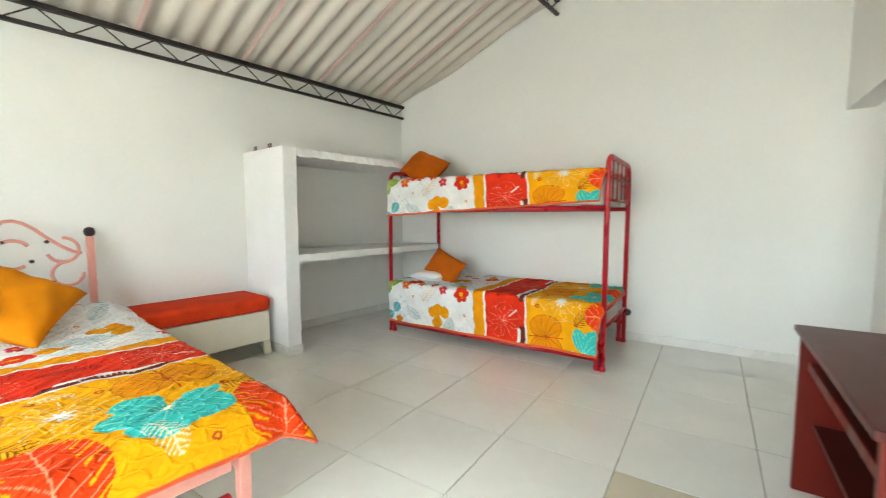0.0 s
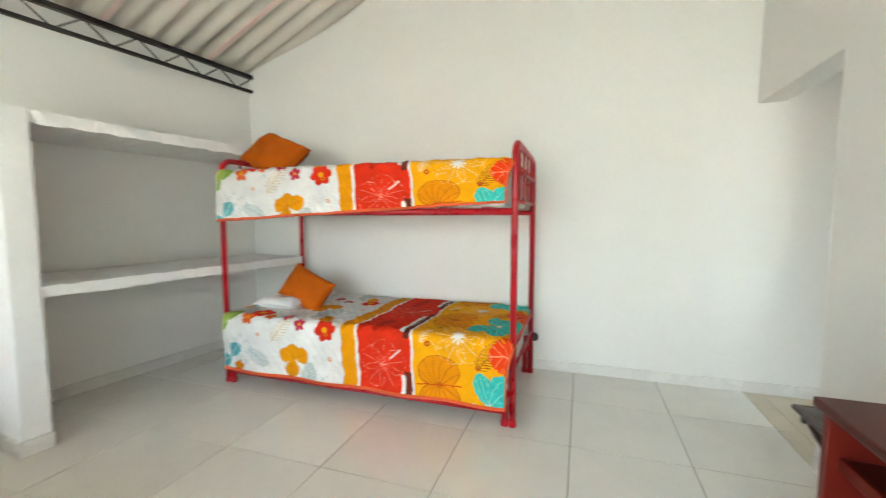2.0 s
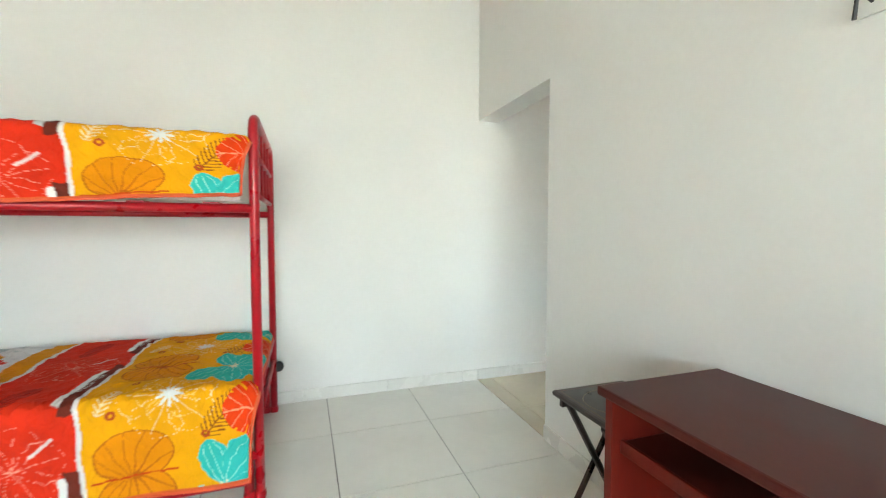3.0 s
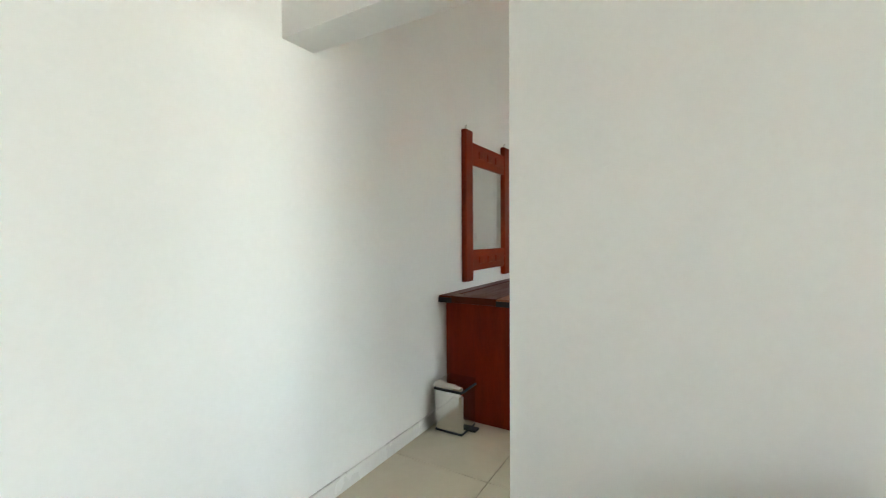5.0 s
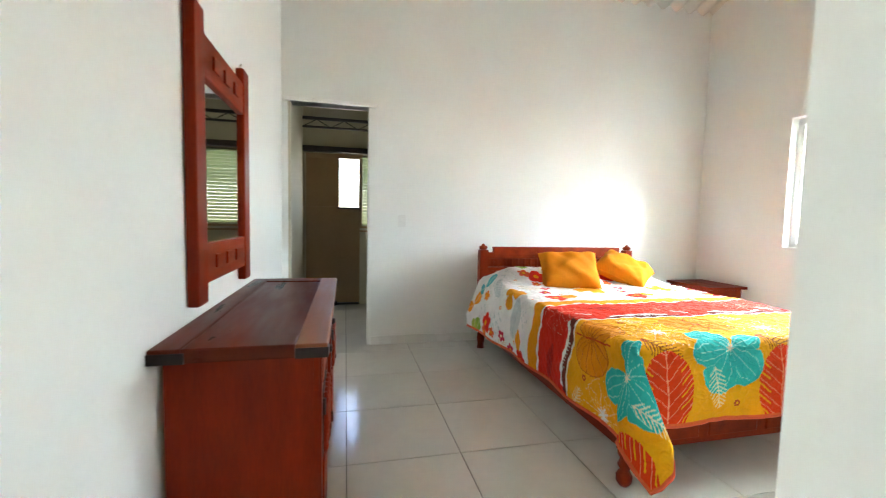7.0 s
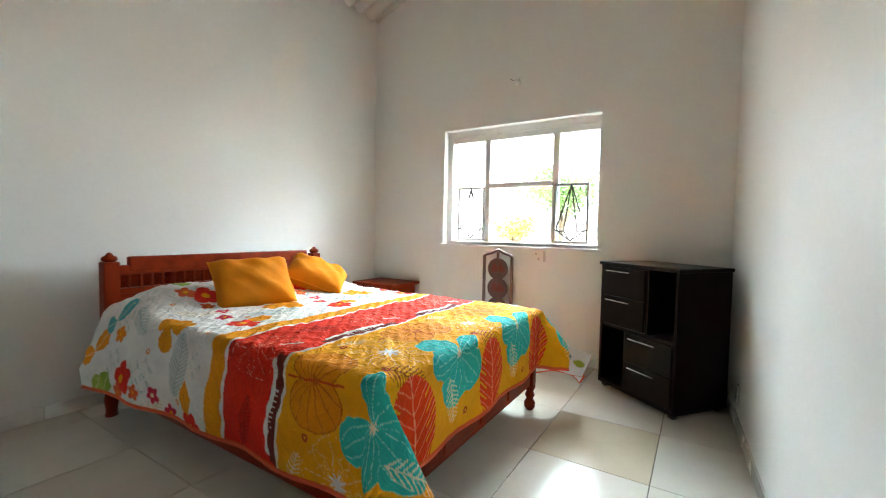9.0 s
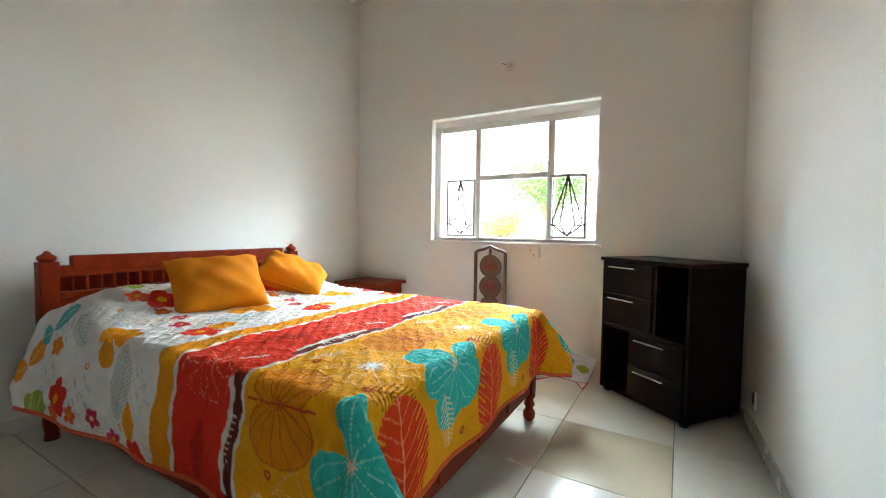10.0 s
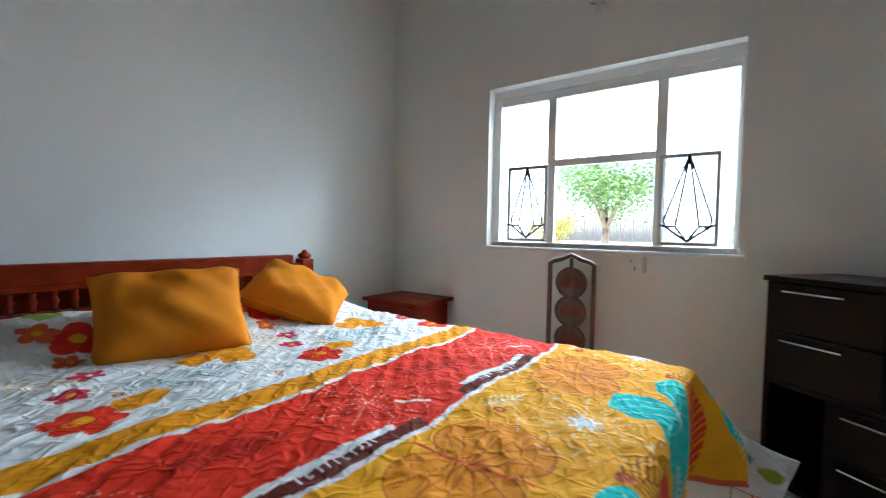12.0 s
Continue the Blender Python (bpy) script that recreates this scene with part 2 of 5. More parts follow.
M_GLASS = glass("window_glass")
M_SASHGLASS = glass("obscured_sash_glass", (0.86, 0.93, 0.92))
M_FROST = glass("ribbed_frosted_glass", (0.028, 0.032, 0.013), 0.45)


def quilt_material(name, colour=None):
    """Quilted cotton: the print comes from the colour layer, the stitched puffs from relief."""
    m = bpy.data.materials.new(name)
    m.use_nodes = True
    t = m.node_tree
    b = t.nodes["Principled BSDF"]
    uv = t.nodes.new("ShaderNodeUVMap")
    uv.uv_map = "metres"
    at = t.nodes.new("ShaderNodeAttribute")
    at.attribute_name = "print"
    n = t.nodes.new("ShaderNodeTexNoise")
    n.inputs["Scale"].default_value, n.inputs["Detail"].default_value = 7.0, 5
    t.links.new(uv.outputs[0], n.inputs["Vector"])
    hs = t.nodes.new("ShaderNodeHueSaturation")
    mr = t.nodes.new("ShaderNodeMapRange")
    mr.inputs[1].default_value, mr.inputs[2].default_value, mr.inputs[3].default_value, mr.inputs[4].default_value = 0.3, 0.7, 0.88, 1.06
    t.links.new(n.outputs[0], mr.inputs[0])
    t.links.new(mr.outputs[0], hs.inputs["Value"])
    t.links.new(at.outputs["Color"], hs.inputs["Color"])
    t.links.new(hs.outputs[0], b.inputs["Base Color"])
    wp = t.nodes.new("ShaderNodeTexNoise")
    wp.inputs["Scale"].default_value, wp.inputs["Detail"].default_value = 9.0, 2
    t.links.new(uv.outputs[0], wp.inputs["Vector"])
    mx = t.nodes.new("ShaderNodeMix")
    mx.data_type = "RGBA"
    mx.inputs[0].default_value = 0.10
    t.links.new(uv.outputs[0], mx.inputs[6])
    t.links.new(wp.outputs["Color"], mx.inputs[7])
    vo = t.nodes.new("ShaderNodeTexVoronoi")
    vo.feature = "DISTANCE_TO_EDGE"
    vo.inputs["Scale"].default_value = 19.0
    sq = t.nodes.new("ShaderNodeMapping")
    sq.inputs["Scale"].default_value = (1.5, 0.8, 1.0)
    t.links.new(mx.outputs[2], sq.inputs[0])
    t.links.new(sq.outputs[0], vo.inputs["Vector"])
    mr2 = t.nodes.new("ShaderNodeMapRange")
    mr2.interpolation_type = "SMOOTHSTEP"
    mr2.inputs[1].default_value, mr2.inputs[2].default_value = 0.0, 0.22
    t.links.new(vo.outputs["Distance"], mr2.inputs[0])
    n3 = t.nodes.new("ShaderNodeTexNoise")
    n3.inputs["Scale"].default_value, n3.inputs["Detail"].default_value = 45.0, 3
    t.links.new(uv.outputs[0], n3.inputs["Vector"])
    ma = t.nodes.new("ShaderNodeMath")
    ma.operation = "MULTIPLY_ADD"
    t.links.new(n3.outputs[0], ma.inputs[0])
    ma.inputs[1].default_value = 0.5
    t.links.new(mr2.outputs[0], ma.inputs[2])
    bp = t.nodes.new("ShaderNodeBump")
    bp.inputs["Strength"].default_value, bp.inputs["Distance"].default_value = 0.5, 0.008
    t.links.new(ma.outputs[0], bp.inputs["Height"])
    t.links.new(bp.outputs[0], b.inputs["Normal"])
    b.inputs["Roughness"].default_value = 0.85
    b.inputs["Specular IOR Level"].default_value = 0.12
    b.inputs["Sheen Weight"].default_value = 0.0
    return m


M_QUILT = quilt_material("printed_quilt")

# ---- the plan ----
Y_N, X_P, X_E, Y_S2, Y_S1 = 5.655, 1.77, 5.70, 1.015, -0.60   # inner faces: north, partition, east, bedroom window wall, south of the bunk room
WEST = pose(-2.60, 5.655, 0, 0, 0, -6.5)                      # frame of the west wall, which runs askew: x into the room, y north


def roof_west(lx):
    return 2.70 + 0.38 * lx


def roof_east(x):
    return 3.66 + 0.39 * (5.7 - x)


def roof(x, y):
    p = WEST.inverted() @ Vector((x, y, 0))
    return min(roof_west(p.x), roof_east(x))


def wall(name, a, b, inward, thick, openings=(), top=None, material=None, label=""):
    """An upright wall whose inner face runs from a to b; openings are (from, to, low, high) along it."""
    a, b, n = Vector((*a, 0)), Vector((*b, 0)), Vector((*inward, 0)).normalized()
    length = (b - a).length
    d = (b - a) / length
    cuts = sorted({0.0, length, *[v for o in openings for v in o[:2]], *[length * k / 12 for k in range(1, 12)]})
    bm = bmesh.new()

    def block(u0, u1, z00, z01, z10, z11):
        p, q = a + d * u0, a + d * u1
        prism([(p.x, p.y, z00), (q.x, q.y, z10), (q.x, q.y, z11), (p.x, p.y, z01)], -n * thick, bm)

    for u0, u1 in zip(cuts, cuts[1:]):
        t0, t1 = ((top, top) if top else (roof(*(a + d * u0).xy) + 0.03, roof(*(a + d * u1).xy) + 0.03))
        mid = (u0 + u1) / 2
        holes = sorted(o[2:] for o in openings if o[0] < mid < o[1])
        low = -0.02
        for z0, z1 in holes:
            if z0 > low + 1e-3:
                block(u0, u1, low, z0, low, z0)
            low = z1
        block(u0, u1, low, t0, low, t1)
    bmesh.ops.remove_doubles(bm, verts=bm.verts, dist=1e-4)
    ob = part(name, bm, material or M_WALL)
    return tagged(ob, label or "smooth off-white painted plaster wall", "wall", kind="structure")


wall("wall_north", (-2.60, Y_N), (X_E + 0.14, Y_N), (0, -1), 0.15)
w0, w1 = WEST @ Vector((0, -6.42, 0)), WEST @ Vector((0, 0.0, 0))
wall("wall_west", (w0.x, w0.y), (w1.x, w1.y), (1, -0.113), 0.15)
wall("wall_south", (-3.5, Y_S1), (1.92, Y_S1), (0, 1), 0.15, openings=[(3.40, 5.05, -0.02, 2.15), (1.55, 3.05, 0.95, 2.2)])
wall("wall_east", (X_E, Y_S2 - 0.15), (X_E, Y_N), (-1, 0), 0.14, openings=[(4.84 - Y_S2 + 0.15, 5.60 - Y_S2 + 0.15, -0.02, 2.30)])
wall("wall_window", (1.95, Y_S2), (X_E, Y_S2), (0, 1), 0.15, openings=[(3.105 - 1.95, 4.72 - 1.95, 1.065, 2.275)])

# the partition between the rooms: its bedroom face runs slightly askew
Y_C, Z_H = 4.67, 2.05
bm = bmesh.new()
for y0, y1, z0 in ((Y_S1, Y_S2, -0.02), (Y_S2, 2.3, -0.02), (2.3, 3.5, -0.02), (3.5, Y_C, -0.02), (Y_C, Y_N, Z_H)):
    def far(y):
        return X_P + 0.165 if y > Y_C else 1.935 + (Y_C - max(y, Y_S2)) * 0.0505
    lower = [bm.verts.new(p) for p in ((X_P, y0, z0), (far(y0), y0, z0), (far(y1), y1, z0), (X_P, y1, z0))]
    upper = [bm.verts.new((v.co.x, v.co.y, roof(v.co.x, v.co.y) + 0.03)) for v in lower]
    bm.faces.new(lower[::-1])
    bm.faces.new(upper)
    for i in range(4):
        bm.faces.new((lower[i], lower[(i + 1) % 4], upper[(i + 1) % 4], upper[i]))
tagged(part("wall_partition", bm, M_WALL), "off-white plaster partition with chipped edge beside the passage", "wall", kind="structure")

chip_rng = random.Random(9)
part_wall = bpy.data.objects["wall_partition"]
for k in range(16):
    z = 0.35 + k * 0.075 + chip_rng.uniform(-0.03, 0.03)
    y = Y_C - 0.012 - abs(chip_rng.gauss(0, 0.025))
    pts = [(X_P - 0.0005, y + chip_rng.uniform(-0.008, 0.008), z + 0.014 * j) for j in range(4)]
    part("plaster_chip", tube(pts, 0.0006, 5), M_WALL, part_wall)
for y, z in ((4.41, 1.41), (4.55, 1.01), (4.26, 0.80), (4.24, 1.12), (3.4, 1.35)):
    part("plaster_chip", tube([(X_P - 0.0005, y, z), (X_P - 0.0005, y - 0.02, z + 0.008)], 0.0008, 5), M_WALL, part_wall)

# corridor beyond the bedroom door, its shade carried by the darker wall colour
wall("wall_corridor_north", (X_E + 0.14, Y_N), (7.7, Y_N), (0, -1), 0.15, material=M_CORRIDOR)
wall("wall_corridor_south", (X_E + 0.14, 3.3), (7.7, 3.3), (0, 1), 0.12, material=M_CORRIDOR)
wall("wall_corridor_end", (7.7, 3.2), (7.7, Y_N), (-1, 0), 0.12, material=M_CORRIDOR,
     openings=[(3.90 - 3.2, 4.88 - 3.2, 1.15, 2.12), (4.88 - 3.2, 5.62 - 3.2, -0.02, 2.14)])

# ---- roof ----


def corrugated(name, to_world, u0, u1_of, v0, v1, z_of, label):
    n = int((v1 - v0) / 0.177 * 10)
    V = np.linspace(v0, v1, n)
    U = np.linspace(0, 1, 9)
    P = np.zeros((len(U), n, 3))
    for i, k in enumerate(U):
        for j, v in enumerate(V):
            u = u0 + (u1_of(v) - u0) * k
            P[i, j] = to_world(u, v, z_of(u) + 0.026 * math.cos(2 * math.pi * v / 0.177))
    ob = grid_mesh(name, P, M_ROOF)
    s = ob.modifiers.new("thickness", "SOLIDIFY")
    s.thickness, s.offset = 0.008, 1
    return tagged(ob, label, "roof", kind="structure")


corrugated("ceiling_west", lambda u, v, z: (WEST @ Vector((u, v, z)))[:], -0.35, lambda v: 5.468 - 0.0574 * v, -6.7, 1.15, roof_west,
           "white corrugated fibre-cement roof sheets over black joists")
corrugated("ceiling_east", lambda u, v, z: (u, v, z), 8.0, lambda v: 2.83 + 0.056 * (v - 5.655), -0.9, 5.98, roof_east,
           "white corrugated fibre-cement roof sheets over the bedroom")
bm = tube([(WEST @ Vector((5.468 - 0.0574 * v, v, roof_west(5.468 - 0.0574 * v) + 0.05)))[:] for v in (-6.7, -3, 0.9)], 0.09, 10)
tagged(part("trim_ridge", bm, M_ROOF), "grey roof ridge cap", "ridge", kind="structure")
# pink strips along the laps of the sheets: sunlight leaking through, put into colour
for v in (-0.48, -1.30, -2.12, -2.94, -3.76, -4.58):
    bm = bmesh.new()
    prism([(-0.0, v - 0.018, roof_west(0) - 0.036), (-0.0, v + 0.018, roof_west(0) - 0.036), (0.0, v + 0.018, roof_west(0) - 0.030), (0.0, v - 0.018, roof_west(0) - 0.030)],
          (3.2, 0, 0.38 * 3.2), bm)
    ob = part("trim_lap_light", bm, M_PINK)
    ob.matrix_world = WEST
    tagged(ob, "pale pink strip standing for sunlight leaking through a roof sheet lap", "sealing strip", kind="structure")


def joist(name, m, length, depth=0.13):
    """A lattice joist: two angle chords and a zigzag of bars."""
    root = empty(name, m)
    tagged(root, "black steel lattice joist under the corrugated roof", "roof joist", "roof joists")
    part("top_chord", box(-0.022, 0.022, 0, length, depth - 0.008, depth + 0.030, 0.004), M_TRUSS, root)
    part("bottom_chord", box(-0.018, 0.018, 0, length, -0.012, 0.014, 0.004), M_TRUSS, root)
    n = int(length / 0.17)
    for i in range(n):
        y0, y1 = i * length / n, (i + 1) * length / n
        z0, z1 = (0.0, depth) if i % 2 else (depth, 0.0)
        part("brace", tube([(0, y0, z0), (0, y1, z1)], 0.006, 6), M_TRUSS, root)
    return root


joist("roof_joist", WEST @ pose(0.06, -6.3, 2.515), 6.27)
joist("roof_joist", WEST @ pose(2.10, -6.3, 3.315), 6.50)
joist("roof_joist", pose(7.35, 3.35, 2.42), 2.28, 0.10)

# ---- openings: door and windows ----
door = empty("door_1", pose(X_E, 4.84, 0))
tagged(door, "bedroom doorway with a plain white lintel moulding and no leaf", "doorway", kind="structure")
part("lintel", box(-0.03, 0.16, -0.05, 0.80, 2.30, 2.335, 0.006), M_WHITE, door)
part("jamb", box(0.004, 0.14, 0.0, 0.03, 0, 2.30, 0.004), M_WALL, door)
# north jamb wears the same darkened colour, for the shade on it
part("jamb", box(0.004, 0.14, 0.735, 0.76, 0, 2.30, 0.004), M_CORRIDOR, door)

win = empty("window_1", pose(0, 0, 0))
tagged(win, "white steel window with leaded side sashes, middle pane open", "window", kind="structure")
YF = 0.885


def bar(name, x0, x1, z0, z1, y0=YF, y1=YF + 0.045, m=None, parent=None):
    return part(name, box(x0, x1, y0, y1, z0, z1, 0.005), m or M_WHITE, parent or win)


bar("window_frame", 3.105, 4.72, 2.21, 2.275, YF - 0.02, YF + 0.05)
bar("window_frame", 3.11, 4.69, 2.15, 2.21, YF - 0.012, YF + 0.04)
bar("window_frame", 3.105, 4.72, 1.065, 1.10, YF - 0.02, YF + 0.05)
bar("window_frame", 3.105, 3.13, 1.10, 2.21, YF - 0.02, YF + 0.05)
bar("window_frame", 4.655, 4.72, 1.10, 2.21, YF - 0.02, YF + 0.05)
bar("mullion", 3.492, 3.556, 1.10, 2.15)
bar("mullion", 4.212, 4.274, 1.10, 2.15)
bar("transom", 3.556, 4.212, 1.656, 1.706)
bar("window_sill", 3.07, 4.75, 1.045, 1.065, 0.86, 1.035)
for x0, x1, z0, z1 in ((3.14, 3.492, 1.10, 2.15), (3.556, 4.212, 1.706, 2.15), (4.274, 4.65, 1.10, 2.15)):
    g = part("pane", box(x0, x1, YF + 0.018, YF + 0.022, z0, z1), M_GLASS, win)
    g.visible_shadow = False
for x0, x1 in ((3.20, 3.525), (4.255, 4.575)):
    sash = empty("sash")
    sash.parent = win
    z0, z1, y0, y1 = 1.105, 1.67, YF + 0.052, YF + 0.077
    w = 0.024
    for q in ((x0, x1, z0, z0 + w), (x0, x1, z1 - w, z1), (x0, x0 + w, z0 + w, z1 - w), (x1 - w, x1, z0 + w, z1 - w)):
        part("sash_bar", box(q[0], q[1], y0, y1, q[2], q[3], 0.003), M_GREYFRAME, sash)
    cx, yy, s = (x0 + x1) / 2, (y0 + y1) / 2, (x1 - x0)
    for line in ([(0, 1.0), (-0.42, 0.28), (-0.40, 0.20), (0, 0.03)], [(0, 1.0), (0.42, 0.28), (0.40, 0.20), (0, 0.03)],
                 [(0, 1.0), (-0.21, 0.20)], [(0, 1.0), (0.21, 0.20)], [(-0.5, 0.22), (-0.40, 0.20), (-0.21, 0.20), (0, 0.03)], [(0.5, 0.22), (0.40, 0.20), (0.21, 0.20), (0, 0.03)]):
        part("came", tube([(cx + a * (s - w), yy + 0.008, z0 + 0.01 + b * (z1 - z0 - 0.02)) for a, b in line], 0.0075, 6), M_LEAD, sash)
    g = part("pane", box(x0 + w, x1 - w, yy - 0.002, yy + 0.002, z0 + w, z1 - w), M_SASHGLASS, sash)
    g.visible_shadow = False

end_win = empty("window_2", pose(7.7, 3.90, 1.15))
tagged(end_win, "louvred window of ribbed yellow-green glass in the corridor", "window", kind="structure")
for z in np.arange(0.0, 0.96, 0.045):
    g = part("louvre", box(-0.01, 0.05, 0.02, 0.95, z, z + 0.040), M_FROST, end_win)
    g.visible_shadow = False
part("window_frame", box(-0.02, 0.06, -0.02, 0.02, -0.03, 1.0, 0.004), M_BROWNDOOR, end_win)
part("window_frame", box(-0.02, 0.06, 0.95, 0.985, -0.03, 1.0, 0.004), M_BROWNDOOR, end_win)
part("window_sill", box(-0.03, 0.08, -0.02, 0.98, -0.045, -0.015, 0.004), M_BROWNDOOR, end_win)
part("window_sill", box(-0.03, 0.08, -0.02, 0.98, -0.10, -0.075, 0.004), M_BROWNDOOR, end_win)

end_door = empty("door_2", pose(7.7, 4.88, 0))
tagged(end_door, "brown painted metal door with an open square hatch", "door", kind="structure")
for y0, y1, z0, z1 in ((0.0, 0.74, 0.03, 1.40), (0.0, 0.02, 1.40, 2.08), (0.29, 0.74, 1.40, 2.08), (0.0, 0.74, 2.08, 2.14)):
    part("door_panel", box(0.0, 0.035, y0, y1, z0, z1, 0.004), M_BROWNDOOR, end_door)
part("hatch_frame", box(-0.012, 0.0, 0.0, 0.31, 1.375, 1.40, 0.003), M_TRUSS, end_door)
part("threshold", box(-0.03, 0.08, 0.0, 0.74, -0.005, 0.03, 0.004), M_TRUSS, end_door)
beam = part("trim_beam", box(7.60, 7.70, 3.3, Y_N, 2.15, 2.225, 0.006), M_TRUSS)
tagged(beam, "dark beam over the corridor door", "beam", kind="structure")

# ---- bedding: the print of the quilts ----
WHITE, RED, GOLD, TEAL = (0.75, 0.74, 0.72), (0.70, 0.030, 0.010), (0.80, 0.35, 0.005), (0.03, 0.47, 0.41)
BROWN, CREAM, AMBER, PINK, SLATE, CORAL = (0.15, 0.025, 0.015), (0.80, 0.68, 0.45), (0.72, 0.22, 0.008), (0.55, 0.03, 0.07), (0.30, 0.42, 0.42), (0.72, 0.12, 0.03)
AMBER_GOLD = (0.76, 0.29, 0.004)
REPEAT = 0.68


def smooth_noise(a, b, f, seed):
    return (np.sin(a * f + 1.3 * seed) * np.sin(b * f * 1.31 + 0.7 * seed) + 0.5 * np.sin(a * f * 2.3 + b * f * 1.7 + seed)) / 1.5


def quilt_print(p, w):
    """Colour of the quilt at p metres past its yellow band and w metres across."""
    p = p + 0.003 * smooth_noise(p, w, 40, 1)
    w = w + 0.003 * smooth_noise(p, w, 37, 2)
    col = np.empty(p.shape + (3,))
    col[:] = WHITE

    def paint(mask, colour, much=1.0):
        col[mask] = (1 - much) * col[mask] + much * np.array(colour)

    wave = 0.010 * np.sin(w * 9) + 0.005 * np.sin(w * 23 + 1)
    edge = p + wave
    white = edge < 0
    gold = edge >= 0.52

    def local(p0, w0, turn=0.0, every=REPEAT):
        dw = (w - w0 + every / 2) % every - every / 2
        dp = p - p0
        c, s = math.cos(turn), math.sin(turn)
        a, b = dp * c + dw * s, -dp * s + dw * c
        return a, b, np.hypot(a, b), np.arctan2(b, a)

    def lobe(p0, w0, angle, length, half, colour, line=None, where=None, much=1.0, veins=(0.0,), thick=0.0026, outline=None):
        """One broad petal or leaf half, from its root, with drawn veins."""
        a, b, d, th = local(p0, w0, math.radians(angle))
        u = np.clip(a / length, 0, 1)
        rim = half * np.sin(math.pi * u ** 1.35) ** 0.62 * (1 + 0.05 * np.sin(26 * u + angle))
        m = (a > 0) & (a < length) & (np.abs(b) < rim)
        if where is not None:
            m = m & where
        if colour is not None:
            paint(m, colour, much)
        if line is not None:
            for k in veins:
                paint(m & (np.abs(b - k * rim) < thick) & (u < 0.9), line, 0.75)
        if outline is not None:
            paint(m & (np.abs(b) > rim - thick * 1.7), outline, 0.85)

    def bloom(p0, w0, R, colour, core, n=5, turn=0.0, where=None, half=0.36):
        for k in range(n):
            lobe(p0, w0, math.degrees(turn) + 360 * k / n, R, half * R, colour, None, where)
        a, b, d, th = local(p0, w0)
        m = d < 0.24 * R
        if where is not None:
            m = m & where
        paint(m, core if core is not None else colour)

    def fern(p0, w0, L, half, colour, turn, where=None, pitch=0.024, fill=0.0):
        """A stem with slanting fronds on both sides."""
        a, b, d, th = local(p0, w0, turn)
        rim = half * np.sqrt(np.clip(1 - (a / L) ** 2, 0, 1))
        m = np.abs(b) < rim
        if where is not None:
            m = m & where
        if fill:
            paint(m, colour, fill)
        paint(m & ((np.abs((a - np.abs(b) * 0.8) % pitch - pitch / 2) < 0.0035) | (np.abs(b) < 0.003)), colour, 0.85)

    # pale grey specks, skeleton leaves and flowers on the white field
    specks = smooth_noise(p, w, 60, 5) + 0.6 * smooth_noise(p, w, 140, 6)
    for p0, w0, r in ((-0.14, -0.98, 0.07), (-0.57, -1.10, 0.09), (-0.62, 0.20, 0.12), (-0.86, -0.12, 0.12), (-0.88, -1.08, 0.08)):
        a, b, d, th = local(p0, w0, 0.6)
        paint(white & (d < r) & (specks > 0.45), SLATE, 0.45)
    fern(-0.27, -1.00, 0.16, 0.075, SLATE, 1.45, white, 0.022, 0.30)
    fern(-0.50, -0.62, 0.13, 0.055, (0.62, 0.42, 0.20), 0.9, white, 0.026)
    fern(-0.70, -0.85, 0.10, 0.05, SLATE, -0.5, white, 0.022, 0.2)
    for ang, L, half in ((20, 0.135, 0.062), (95, 0.105, 0.052), (165, 0.120, 0.055), (262, 0.140, 0.062)):
        lobe(-0.40, -0.83, ang, L, half, AMBER_GOLD, (0.50, 0.17, 0.01), white, thick=0.0018, outline=(0.60, 0.21, 0.01))
    lobe(-0.20, -1.06, -75, 0.17, 0.05, AMBER_GOLD, (0.50, 0.17, 0.01), white)
    bloom(-0.13, -0.60, 0.085, RED, GOLD, 6, 0.2, white)
    bloom(-0.74, -1.15, 0.095, RED, GOLD, 5, 0.4, white, 0.42)
    bloom(-0.47, -1.19, 0.048, PINK, CREAM, 5, 0.8, white)
    bloom(-0.62, -1.20, 0.045, CORAL, GOLD, 5, 0.1, white)
    bloom(-0.34, -0.58, 0.050, PINK, GOLD, 5, 0.5, white)
    bloom(-0.88, -0.94, 0.05, AMBER, GOLD, 5, 0.3, white)
    bloom(-0.80, -0.56, 0.06, CORAL, GOLD, 5, 0.3, white)
    for p0, w0, L, half, c in ((-0.98, -0.60, 0.15, 0.055, (0.24, 0.38, 0.06)), (-1.08, -0.38, 0.15, 0.055, (0.75, 0.28, 0.02)), (-0.96, -0.20, 0.13, 0.05, (0.10, 0.40, 0.46)), (-1.06, 0.06, 0.14, 0.05, (0.34, 0.44, 0.08))):
        lobe(p0, w0, 60, L, half, c, CREAM, white)
        lobe(p0, w0, 205, L * 0.8, half, c, CREAM, white)
    for p0, w0 in ((-0.25, -0.5), (-0.12, 0.05), (-0.55, -0.3), (-0.7, 0.0), (-0.09, -0.80)):
        a, b, d, th = local(p0, w0)
        paint(white & (np.abs(d - 0.011) < 0.004), AMBER)

    # bands
    paint((edge > 0) & (edge < 0.105), AMBER_GOLD)
    paint((edge > 0.105) & (edge < 0.125), WHITE)
    paint((edge > 0.125) & (edge < 0.44), RED)
    run = np.cos((w + 0.35) * 2 * math.pi / REPEAT) + 0.25 * smooth_noise(p, w, 30, 12)
    strip = (edge > 0.44) & (edge < 0.52)
    paint(strip, RED)
